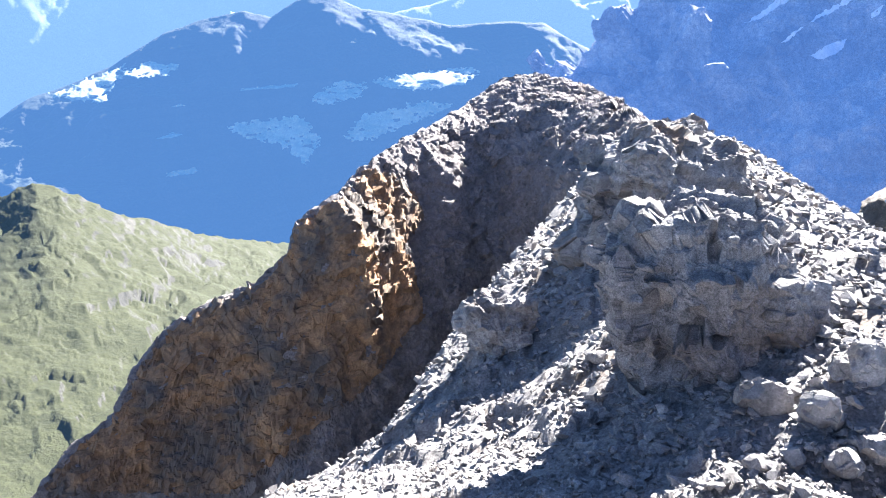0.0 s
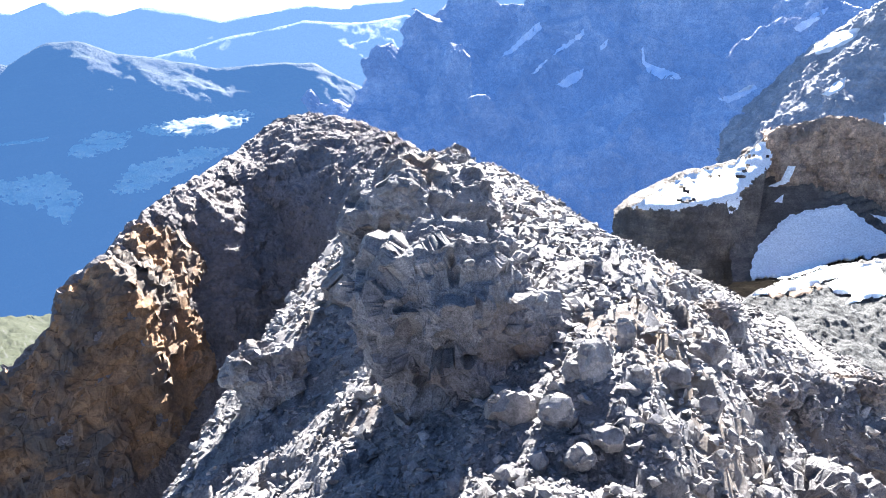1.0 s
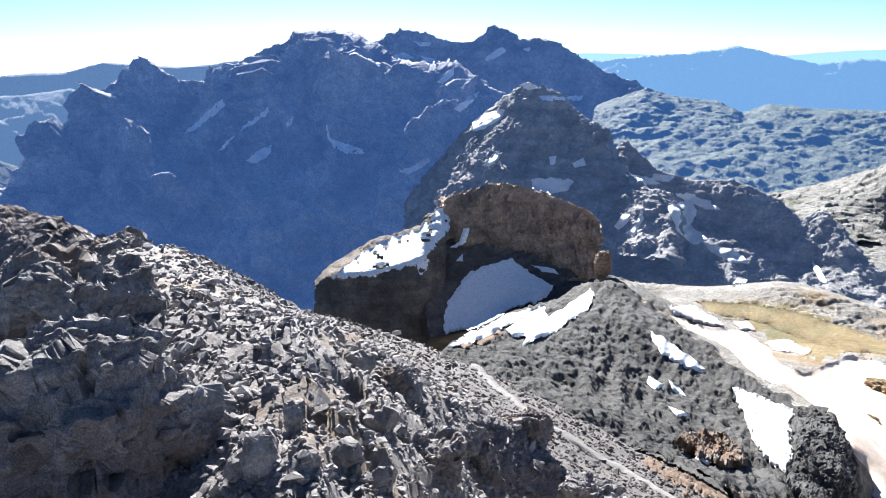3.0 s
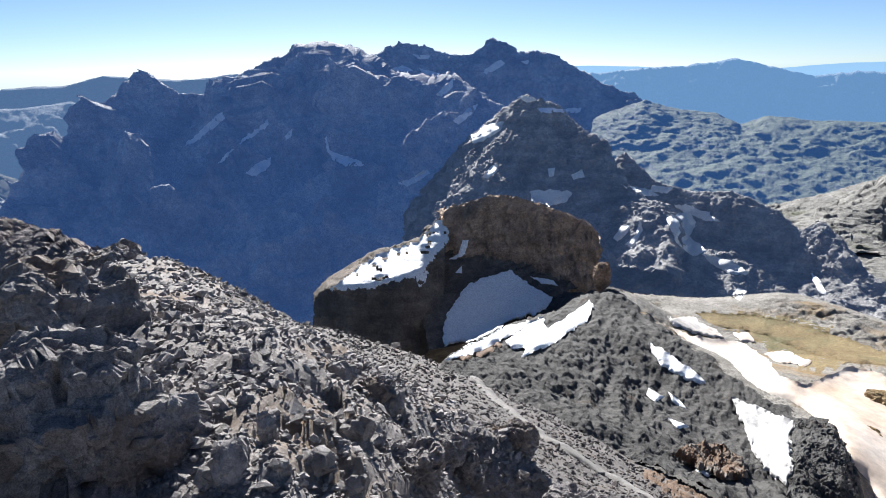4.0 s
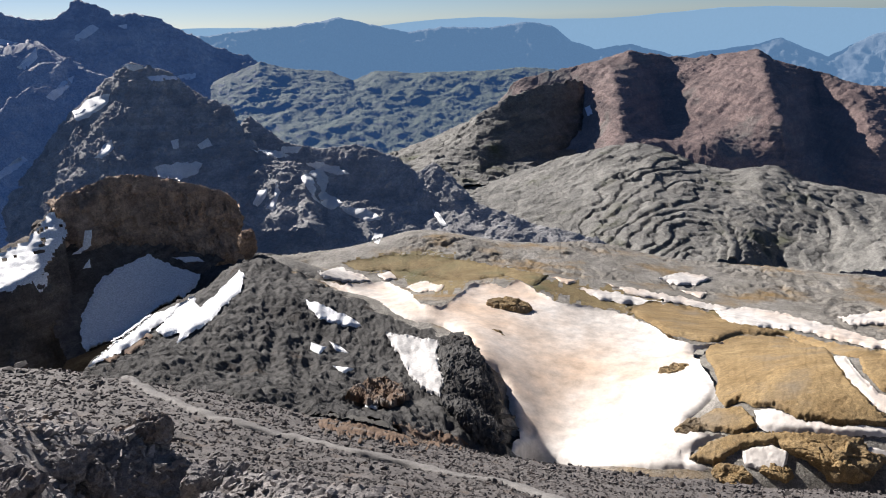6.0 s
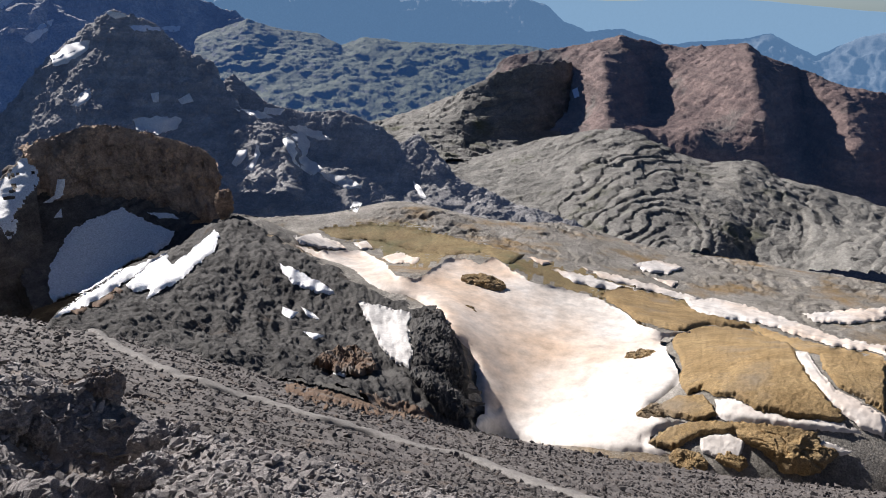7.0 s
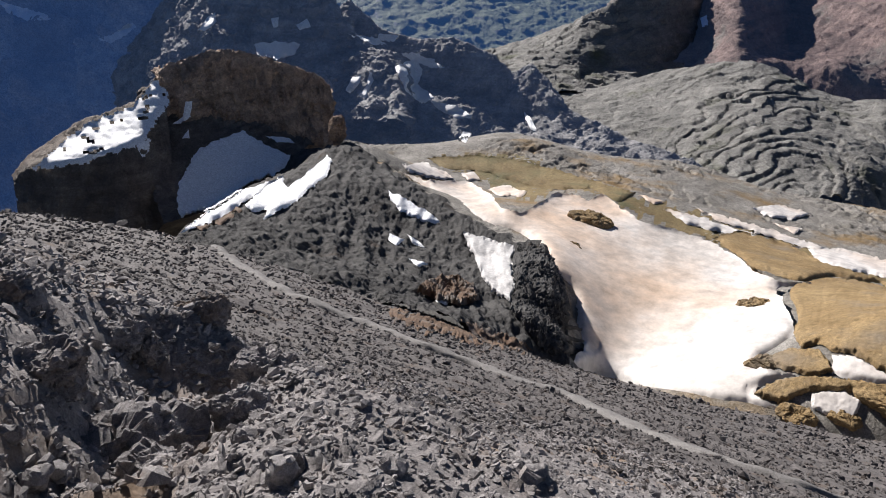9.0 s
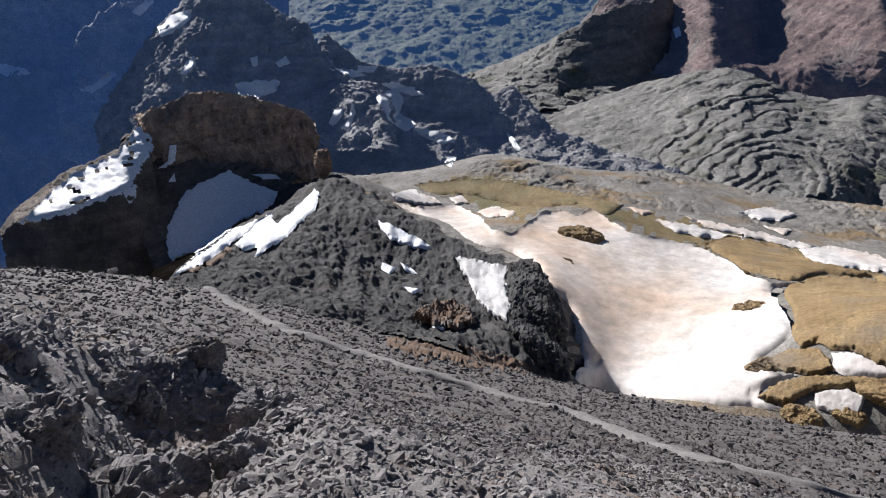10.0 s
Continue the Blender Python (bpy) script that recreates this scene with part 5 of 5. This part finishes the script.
drape("snowfield", [(72.85, -14.98), (73.53, -15.57), (74.04, -16.47), (73.49, -16.39), (73.00, -15.62)], SNOW, lift=1.2, label="snow patch among rock slabs", category="snow")
drape("snowfield", [(58.40, -9.29), (60.69, -9.59), (61.61, -10.16), (60.24, -10.00)], SNOW, lift=1.2, label="snow patch among rock slabs", category="snow")
drape("snowfield", [(58.96, -14.08), (59.87, -13.15), (60.07, -12.00), (60.42, -12.73), (59.71, -14.16)], SNOW, lift=1.2, label="snow patch among rock slabs", category="snow")
drape("snowfield", [(67.81, -16.67), (68.57, -16.84), (68.14, -17.63), (67.41, -17.41)], SNOW, lift=1.2, label="snow patch among rock slabs", category="snow")
drape("snowfield", [(34.41, -17.50), (36.60, -16.12), (38.31, -14.99), (39.97, -14.51), (41.87, -14.07), (43.61, -12.32), (44.29, -12.90), (44.48, -13.88), (42.97, -15.42), (42.19, -16.53), (41.45, -16.94), (39.78, -17.06), (37.86, -17.60), (35.54, -17.66)], SNOW, lift=1.0, label="patchy bright snow on a sloping shelf", category="snow", holes=0.5)
drape("snowfield", [(41.60, -16.81), (42.67, -16.42), (42.38, -17.32), (41.87, -17.75)], SNOW, lift=1.0, label="patchy bright snow on a sloping shelf", category="snow", holes=0.5)
drape("snowfield", [(44.40, -15.49), (45.23, -15.06), (45.66, -13.92), (46.14, -13.94), (45.85, -15.09), (45.02, -15.52)], SNOW, lift=1.2, label="small snow patch on rubble", category="snow")
drape("snowfield", [(44.97, -16.63), (45.57, -16.00), (45.54, -16.65)], SNOW, lift=1.2, label="small snow patch on rubble", category="snow")
drape("snowfield", [(43.85, -21.45), (44.17, -20.09), (45.99, -17.64), (47.47, -17.00), (49.67, -16.37), (51.35, -17.56), (53.29, -18.50), (52.89, -19.43), (50.80, -20.56), (49.30, -21.22), (47.28, -22.17), (44.74, -23.33), (44.02, -22.93)], SNOW, lift=2.5, label="shaded snow bowl below the cliff", category="snow")
drape("snowfield", [(44.25, -23.75), (45.68, -22.38), (47.22, -21.53), (48.2, -20.48), (48.95, -20.9), (50.36, -20.8), (52.85, -19.95), (50.77, -21.17), (48.44, -22.4), (46.65, -23.27)], SNOW, lift=1.5, label="sunlit snow wedge at the edge of the bowl", category="snow", leap=0.2, smooth=8)
drape("snowfield", [(51.35, -16.86), (53.29, -17.11), (53.77, -17.58), (52.32, -17.38)], SNOW, lift=1.2, label="small snow patch on rubble", category="snow")
drape("snowfield", [(49.33, -22.13), (51.34, -20.79), (52.59, -20.11), (52.92, -21.03), (54.80, -19.88), (56.50, -18.57), (56.84, -19.16), (56.27, -20.32), (54.80, -21.26), (53.56, -22.27), (51.30, -23.18), (50.80, -23.40), (51.31, -22.63), (50.06, -22.83)], SNOW, lift=1.0, label="snow patch on the scree ridge", category="snow")
drape("snowfield", [(61.52, -21.53), (62.60, -21.93), (64.07, -22.74), (66.03, -23.84), (66.29, -24.25), (64.61, -24.04), (62.65, -23.28), (61.74, -22.20)], SNOW, lift=1.0, label="snow patch on the scree ridge", category="snow")
drape("snowfield", [(61.69, -25.02), (63.04, -25.56), (62.32, -26.05), (61.57, -25.57)], SNOW, lift=1.0, label="snow patch on the scree ridge", category="snow")
drape("snowfield", [(63.26, -25.10), (64.25, -25.65), (64.87, -26.22), (63.79, -25.95)], SNOW, lift=1.0, label="snow patch on the scree ridge", category="snow")
drape("snowfield", [(63.36, -27.04), (65.33, -27.48), (64.38, -27.83)], SNOW, lift=1.0, label="snow patch on the scree ridge", category="snow")
drape("snowfield", [(65.93, -30.00), (67.58, -30.23), (67.15, -30.84), (66.12, -30.54)], SNOW, lift=1.0, label="snow patch on the scree ridge", category="snow")
drape("snowfield", [(85.37, -7.20), (85.76, -6.96), (86.01, -7.71), (85.57, -7.83)], SHADED_SNOW, lift=1.2, label="small snow patch in a gully", category="snow")
drape("snowfield", [(62.58, -20.03), (64.70, -20.69), (68.58, -20.76), (70.55, -21.68), (71.55, -22.83), (73.56, -23.03), (76.01, -21.34), (77.49, -21.14), (79.01, -21.66), (79.96, -20.91), (81.76, -21.86), (83.57, -22.73), (86.56, -23.00), (89.54, -23.48), (91.55, -24.11), (93.11, -25.00), (95.52, -25.27), (97.28, -24.77), (97.57, -25.15), (94.91, -25.82), (96.03, -26.85), (96.75, -27.68), (97.31, -28.66), (96.79, -29.64), (96.21, -30.40), (95.11, -31.05), (94.99, -31.72), (98.37, -31.58), (96.85, -32.42), (95.10, -33.63), (97.71, -34.19), (93.33, -35.07), (88.14, -35.47), (82.71, -35.31), (79.39, -34.78), (79.85, -33.66), (81.42, -33.15), (79.78, -32.78), (79.40, -31.25), (79.01, -29.47), (78.15, -28.38), (76.83, -27.99), (75.70, -25.97), (74.65, -25.31), (73.36, -24.88), (71.07, -24.45), (68.56, -23.52), (66.60, -22.34)], DUSTY_SNOW, lift=1.6, label="broad sunlit snowfield with dusty orange tint", category="snow", leap=0.2, smooth=40, relief=0.0)
drape("snowfield", [(68.36, -24.87), (70.29, -25.29), (73.1, -25.77), (72.85, -27.16), (73.47, -29.0), (73.11, -30.28), (71.78, -29.92), (70.48, -28.76), (69.63, -27.13), (68.83, -26.09)], SHADE_GREY_SNOW, lift=1.5, label="snow tongue coloured grey for shade beside the dark rib", category="snow", leap=0.2, smooth=12, relief=0.1, jitter=1.5)
drape("snowfield", [(62.76, -19.50), (64.66, -19.24), (66.56, -20.06), (67.28, -20.67), (65.10, -20.53), (63.21, -20.02)], DUSTY_SNOW, lift=1.1, label="narrow dusty snow strip between rock bands", category="snow", leap=0.2, smooth=5, relief=0.1)
drape("snowfield", [(67.77, -20.08), (68.99, -19.94), (69.58, -20.59), (68.50, -20.73)], DUSTY_SNOW, lift=1.1, label="narrow dusty snow strip between rock bands", category="snow", leap=0.2, smooth=5, relief=0.1)
drape("snowfield", [(70.23, -21.23), (71.46, -20.90), (73.70, -21.28), (73.22, -21.76), (70.98, -21.74)], DUSTY_SNOW, lift=1.1, label="narrow dusty snow strip between rock bands", category="snow", leap=0.2, smooth=5, relief=0.1)
drape("snowfield", [(71.68, -20.07), (74.40, -20.25), (75.90, -20.57), (74.91, -20.74), (72.18, -20.43)], DUSTY_SNOW, lift=1.1, label="narrow dusty snow strip between rock bands", category="snow", leap=0.2, smooth=5, relief=0.1)
drape("snowfield", [(75.12, -19.53), (76.84, -19.60), (79.34, -20.22), (77.88, -20.58), (75.88, -20.11)], DUSTY_SNOW, lift=1.1, label="narrow dusty snow strip between rock bands", category="snow", leap=0.2, smooth=5, relief=0.1)
drape("snowfield", [(82.83, -20.64), (85.30, -20.93), (84.37, -21.34)], DUSTY_SNOW, lift=1.1, label="narrow dusty snow strip between rock bands", category="snow", leap=0.2, smooth=5, relief=0.1)
drape("snowfield", [(85.13, -21.50), (88.31, -21.72), (91.71, -22.21), (93.62, -22.47), (95.93, -22.55), (93.74, -23.21), (90.84, -22.78), (87.43, -22.46)], DUSTY_SNOW, lift=1.1, label="narrow dusty snow strip between rock bands", category="snow", leap=0.2, smooth=5, relief=0.1)
drape("snowfield", [(87.27, -21.10), (90.18, -21.41), (93.98, -21.79), (97.68, -22.24), (97.08, -22.61), (94.06, -22.31), (90.24, -21.90)], DUSTY_SNOW, lift=1.1, label="narrow dusty snow strip between rock bands", category="snow", leap=0.2, smooth=5, relief=0.1)
drape("snowfield", [(96.40, -22.55), (98.53, -22.00), (100.71, -22.01), (103.30, -22.32), (105.81, -22.57), (107.85, -22.88), (111.09, -22.58), (111.24, -23.14), (108.01, -23.50), (105.19, -23.40), (102.22, -23.16), (99.67, -23.35), (97.19, -23.21)], DUSTY_SNOW, lift=1.1, label="narrow dusty snow strip between rock bands", category="snow", leap=0.2, smooth=5, relief=0.1)
drape("snowfield", [(91.67, -20.41), (93.66, -19.82), (96.17, -20.02), (94.72, -20.78), (92.89, -20.83)], DUSTY_SNOW, lift=1.1, label="narrow dusty snow strip between rock bands", category="snow", leap=0.2, smooth=5, relief=0.1)
drape("snowfield", [(105.23, -21.79), (107.40, -21.01), (110.42, -19.98), (110.63, -20.81), (108.35, -21.76), (106.10, -22.12)], DUSTY_SNOW, lift=1.1, label="narrow dusty snow strip between rock bands", category="snow", leap=0.2, smooth=5, relief=0.1)
drape("snowfield", [(105.06, -24.51), (106.26, -24.37), (107.07, -25.24), (108.76, -26.40), (110.39, -26.63), (112.36, -27.17), (112.77, -28.58), (110.89, -28.44), (108.61, -27.35), (106.71, -26.25)], DUSTY_SNOW, lift=1.1, label="narrow dusty snow strip between rock bands", category="snow", leap=0.2, smooth=5, relief=0.1)
drape("snowfield", [(109.42, -25.17), (110.43, -24.63), (110.77, -25.21), (110.00, -25.90), (109.96, -26.48)], DUSTY_SNOW, lift=1.1, label="narrow dusty snow strip between rock bands", category="snow", leap=0.2, smooth=5, relief=0.1)
drape("snowfield", [(100.30, -29.41), (101.79, -28.96), (103.68, -29.41), (106.23, -29.24), (109.75, -28.52), (111.37, -28.70), (109.92, -29.15), (106.39, -29.86), (102.17, -30.61), (100.81, -30.69)], DUSTY_SNOW, lift=1.1, label="narrow dusty snow strip between rock bands", category="snow", leap=0.2, smooth=5, relief=0.1)
drape("snowfield", [(99.80, -32.36), (101.93, -31.45), (103.39, -31.86), (103.25, -33.14), (101.47, -33.45), (100.03, -33.40)], DUSTY_SNOW, lift=1.1, label="narrow dusty snow strip between rock bands", category="snow", leap=0.2, smooth=5, relief=0.1)
drape("snowfield", [(108.35, -30.83), (108.76, -30.05), (111.00, -30.10), (110.36, -30.68)], DUSTY_SNOW, lift=1.1, label="narrow dusty snow strip between rock bands", category="snow", leap=0.2, smooth=5, relief=0.1)
drape("snowfield", [(93.41, -21.20), (95.70, -21.21), (95.33, -21.71)], DUSTY_SNOW, lift=1.1, label="narrow dusty snow strip between rock bands", category="snow", leap=0.2, smooth=5, relief=0.1)
drape("rock_slab", [(96.27, -25.21), (98.12, -24.34), (100.25, -23.86), (102.85, -23.94), (105.00, -24.19), (106.64, -25.93), (108.62, -27.34), (110.05, -28.23), (109.38, -28.70), (106.21, -29.22), (103.65, -29.39), (101.76, -28.90), (100.24, -29.22), (99.25, -28.89), (98.00, -29.68), (97.28, -28.87), (97.09, -27.17), (96.15, -26.12)], OCHRE, lift=2.2, label="smooth ochre rock slab rising from the snow", category="rock", leap=0.2, relief=0.1)
drape("rock_slab", [(95.43, -33.75), (96.91, -32.42), (98.65, -31.49), (102.18, -30.60), (106.40, -29.85), (108.43, -29.63), (108.30, -30.69), (106.84, -31.56), (103.87, -32.02), (102.37, -31.43), (99.77, -32.29), (97.70, -33.90)], OCHRE, lift=2.2, label="smooth ochre rock slab rising from the snow", category="rock", leap=0.2, relief=0.1)
drape("rock_slab", [(95.20, -31.27), (96.91, -30.02), (98.02, -29.66), (99.35, -29.28), (101.00, -30.52), (99.54, -31.29), (97.67, -31.45)], OCHRE, lift=2.2, label="smooth ochre rock slab rising from the snow", category="rock", leap=0.2, relief=0.1)
drape("rock_band", [(89.47, -23.13), (91.26, -22.26), (95.02, -22.47), (97.43, -23.25), (100.55, -23.34), (104.84, -23.65), (108.03, -23.57), (111.28, -23.28), (111.56, -24.33), (108.99, -24.29), (106.25, -24.43), (104.58, -24.31), (101.93, -23.78), (98.51, -24.19), (96.38, -25.03), (93.06, -24.79)], OCHRE, lift=1.8, label="broken ochre rock band", category="rock", leap=0.2, relief=0.1)
drape("rock_band", [(107.02, -24.21), (111.48, -23.93), (112.34, -27.06), (110.54, -26.45), (108.93, -26.26), (107.45, -25.13)], OCHRE, lift=1.8, label="broken ochre rock band", category="rock", leap=0.2, relief=0.1)
drape("turf", [(65.3, -18.72), (68.98, -18.4), (72.86, -18.48), (75.76, -19.4), (79.13, -20.16), (82.47, -20.85), (89.37, -21.67), (95.83, -22.34), (102.4, -22.67), (102.68, -23.9), (96.11, -23.9), (90.96, -23.68), (86.85, -23.22), (83.52, -22.31), (80.61, -21.11), (77.24, -20.75), (73.6, -22.17), (70.38, -20.93), (67.45, -20.01)], TURF, lift=0.5, label="ochre earth and dry turf between the slabs", category="turf", leap=0.2, relief=0.4, jitter=5.0, smooth=0)
drape("turf", [(64.67, -18.88), (68.50, -18.61), (71.42, -18.68), (74.36, -19.09), (80.33, -20.21), (82.81, -20.60), (81.41, -21.53), (79.37, -20.64), (76.41, -20.97), (73.42, -20.87), (68.98, -19.85), (66.56, -19.83)], TURF, lift=0.8, label="brown dry alpine turf on the plateau", category="turf", leap=0.2, relief=0.3)
drape("rock_rib", [(73.1, -25.77), (74.63, -25.39), (76.0, -25.73), (77.22, -27.53), (78.08, -29.78), (78.38, -32.03), (78.68, -33.8), (77.74, -34.3), (76.09, -33.48), (74.45, -32.17), (73.11, -30.83), (73.47, -29.0), (72.85, -27.16)], DARK_SCREE, lift=2.5, label="dark rib of rubble beside the snowfield", category="rock", leap=0.2, relief=0.5, smooth=6, jitter=2.0, chunk=3.0)
drape("rubble_finger", [(77.68, -32.96), (79.82, -33.28), (81.82, -33.26), (81.74, -33.58), (79.85, -33.81), (77.72, -33.85)], DARK_SCREE, lift=1.2, label="thin dark finger of rubble on the snow", category="rock", leap=0.3, smooth=10)
drape("rubble_finger", [(77.62, -31.52), (79.73, -31.68), (80.36, -31.77), (79.75, -31.99), (77.64, -32.02)], DARK_SCREE, lift=1.2, label="thin dark finger of rubble on the snow", category="rock", leap=0.3, smooth=10)
drape("rubble_finger", [(77.77, -32.42), (80.31, -32.67), (80.64, -32.82), (77.79, -33.0)], DARK_SCREE, lift=1.2, label="thin dark finger of rubble on the snow", category="rock", leap=0.3, smooth=10)
drape("rubble_finger", [(77.33, -30.63), (78.91, -31.01), (79.29, -31.21), (77.35, -31.17)], DARK_SCREE, lift=1.2, label="thin dark finger of rubble on the snow", category="rock", leap=0.3, smooth=10)
drape("rock_crag", [(64.22, -29.79), (64.8, -29.04), (66.26, -28.55), (68.11, -28.48), (69.67, -29.21), (70.28, -30.37), (68.55, -30.89), (66.42, -30.54)], RUST, lift=3.0, label="rust-brown crag on the dark ridge", category="crag", leap=0.2, relief=0.6, smooth=4, chunk=2.5)
drape("earth_patch", [(61.55, -30.98), (65.27, -31.68), (70.13, -32.29), (73.92, -33.18), (76.38, -34.01), (74.48, -34.29), (70.1, -33.65), (65.19, -32.87), (62.0, -31.93)], RUST, lift=0.8, label="rust-coloured earth on the scree", category="rock", target="all", leap=0.3, relief=0.3, jitter=4.0, smooth=0)
drape("earth_patch", [(44.79, -23.44), (46.41, -22.70), (48.68, -21.86), (49.16, -22.56), (47.38, -23.42), (45.87, -23.72)], RUST, lift=0.6, label="rust-coloured earth on the scree", category="rock", leap=0.02, relief=0.1)
drape("rock_crag", [(-37.32, -34.36), (-33.63, -32.33), (-29.95, -31.14), (-27.30, -28.18), (-24.64, -26.11), (-20.23, -24.59), (-16.17, -23.79), (-13.24, -21.62), (-12.46, -19.66), (-8.51, -17.73), (-6.23, -15.74), (-4.11, -16.14), (-1.78, -18.38), (-1.42, -20.17), (-3.46, -22.44), (-2.61, -24.37), (-2.05, -28.12), (-4.78, -30.66), (-8.10, -33.49), (-11.61, -35.04), (-16.92, -37.18), (-22.75, -39.05)], ORANGE, lift=0.35, label="orange-brown weathered crag on the hump", category="crag", relief=0.5, smooth=2, jitter=3.0, leap=0.02, lump=2.5, chunk=2.2)
# pale patches stand for sunlight on the grassy benches
drape("meadow_ledge", [(-16.77, -11.28), (-10.98, -11.02), (-9.50, -13.62), (-10.98, -15.96), (-12.73, -13.73), (-15.67, -12.50)], SUNLIT_LEDGE, lift=4.0, label="grassy ledge painted pale for sunlight on the far mountainside", category="meadow", bench=70, relief=0.3, jitter=3.0, holes=0.6)
drape("meadow_ledge", [(-15.66, -8.60), (-10.65, -8.64), (-11.27, -9.89), (-14.69, -9.22)], SUNLIT_LEDGE, lift=4.0, label="grassy ledge painted pale for sunlight on the far mountainside", category="meadow", bench=70, relief=0.3, jitter=3.0, holes=0.6)
drape("meadow_ledge", [(-10.25, -10.65), (-7.53, -8.68), (-5.31, -9.07), (-5.94, -10.79), (-8.77, -11.45)], SUNLIT_LEDGE, lift=4.0, label="grassy ledge painted pale for sunlight on the far mountainside", category="meadow", bench=70, relief=0.3, jitter=3.0, holes=0.6)
drape("meadow_ledge", [(-4.86, -9.10), (2.50, -8.24), (3.85, -8.74), (2.41, -10.43), (-1.33, -10.89), (-4.03, -10.04)], SUNLIT_LEDGE, lift=4.0, label="grassy ledge painted pale for sunlight on the far mountainside", category="meadow", bench=70, relief=0.3, jitter=3.0, holes=0.6)
drape("meadow_ledge", [(-7.71, -14.24), (-6.06, -11.90), (-0.39, -10.72), (1.44, -11.27), (-2.44, -13.29), (-6.34, -14.58)], SUNLIT_LEDGE, lift=4.0, label="grassy ledge painted pale for sunlight on the far mountainside", category="meadow", bench=70, relief=0.3, jitter=3.0, holes=0.6)
drape("meadow_ledge", [(-28.42, -8.08), (-24.78, -6.77), (-22.65, -5.81), (-23.75, -7.29), (-25.04, -9.57), (-27.10, -8.67)], SUNLIT_LEDGE, lift=4.0, label="grassy ledge painted pale for sunlight on the far mountainside", category="meadow", bench=70, relief=0.3, jitter=3.0, holes=0.6)
drape("meadow_ledge", [(-23.56, -7.31), (-21.51, -5.93), (-19.32, -6.97), (-20.36, -8.10), (-22.36, -8.07)], SUNLIT_LEDGE, lift=4.0, label="grassy ledge painted pale for sunlight on the far mountainside", category="meadow", bench=70, relief=0.3, jitter=3.0, holes=0.6)
drape("meadow_ledge", [(-22.04, -12.30), (-20.58, -11.23), (-20.09, -11.94), (-20.87, -12.69)], SUNLIT_LEDGE, lift=4.0, label="grassy ledge painted pale for sunlight on the far mountainside", category="meadow", bench=70, relief=0.3, jitter=3.0, holes=0.6)
drape("meadow_ledge", [(-22.12, -14.66), (-19.75, -14.50), (-19.57, -15.15), (-21.80, -15.14)], SUNLIT_LEDGE, lift=4.0, label="grassy ledge painted pale for sunlight on the far mountainside", category="meadow", bench=70, relief=0.3, jitter=3.0, holes=0.6)
drape("meadow_ledge", [(-20.65, -9.53), (-19.38, -9.38), (-19.76, -10.27)], SUNLIT_LEDGE, lift=4.0, label="grassy ledge painted pale for sunlight on the far mountainside", category="meadow", bench=70, relief=0.3, jitter=3.0, holes=0.6)
ISLES = [(79.39, -23.64, 37.0, 17.1), (78.01, -25.67, 15.0, 7.9), (80.70, -26.66, 7.5, 5.5), (94.06, -27.71, 18.4, 14.3), (95.98, -31.55, 14.2, 6.2), (88.59, -25.41, 4.9, 4.9), (93.16, -25.23, 12.7, 6.7), (74.22, -24.80, 4.7, 4.7), (99.02, -34.16, 12.2, 6.3), (106.80, -31.36, 29.4, 10.7), (102.84, -33.28, 9.7, 4.9)]
TOWERS = [(57.21, -16.63, 641, 16.6, 31.1)]


for k, (bearing, dip, w, h) in enumerate(ISLES):
    place = TREES["slopes"].ray_cast(FIRST, bearing_ray(bearing, dip))[0]
    p, faces = rock_shape(40, (w, w * 0.8, h * 0.95), 900 + k, planes=14, sharp=9, grain=0.05, block=0.05 * w, block_size=0.22 * w)
    p = turned(p, -radians(bearing)) + np.array(place)
    tagged(mesh_object("rock_island", p, faces, OCHRE, smooth=False), "brown rock island rising out of the snow", "rock", group="rock islands in the snow")

for bearing, dip, away, w, h in TOWERS:
    p, faces = rock_shape(40, (w, w * 0.8, h), 950, planes=10, sharp=30, grain=0.02)
    d = SPHERES[40][0]
    p = facet(facet(p, d, w * 0.4, 951, 0.9, 0.3, 0.05), d, w * 0.16, 952, 0.8, 0.3, 0.06)
    p = p + np.array(bearing_ray(bearing, dip) * away)
    tagged(mesh_object("rock_tower", p, faces, WALLROCK, smooth=False), "square tan rock tower at the end of the ridge", "rock tower")

# single stones lying on the ground by the viewpoint
MESHES = []
for v, f in TEMPLATES[:24]:
    me = bpy.data.meshes.new("stone")
    me.from_pydata(v.tolist(), [], f.tolist())
    me.materials.append(STONE)
    MESHES.append(me)
count = 0
while count < 300:
    b, r = radians(rng.uniform(-25, 112)), math.exp(rng.uniform(math.log(2.6), math.log(12)))
    x, y = np.array([r * math.sin(b)]), np.array([r * math.cos(b)])
    if not on_ridge(x, y)[0]:
        continue
    z = ground_height(x, y)
    z = z + ground_relief(x, y, z)
    size = (0.05 + 0.013 * r) * math.exp(rng.normal(0, 0.25))
    ob = new("stone", MESHES[count % 24])
    ob.parent = summit
    ob.matrix_basis = pose(x[0], y[0], z[0] + 0.2 * size, rng.uniform(-20, 20), rng.uniform(-20, 20), rng.uniform(0, 360)) @ Matrix.Diagonal((size, size, size, 1))
    count += 1
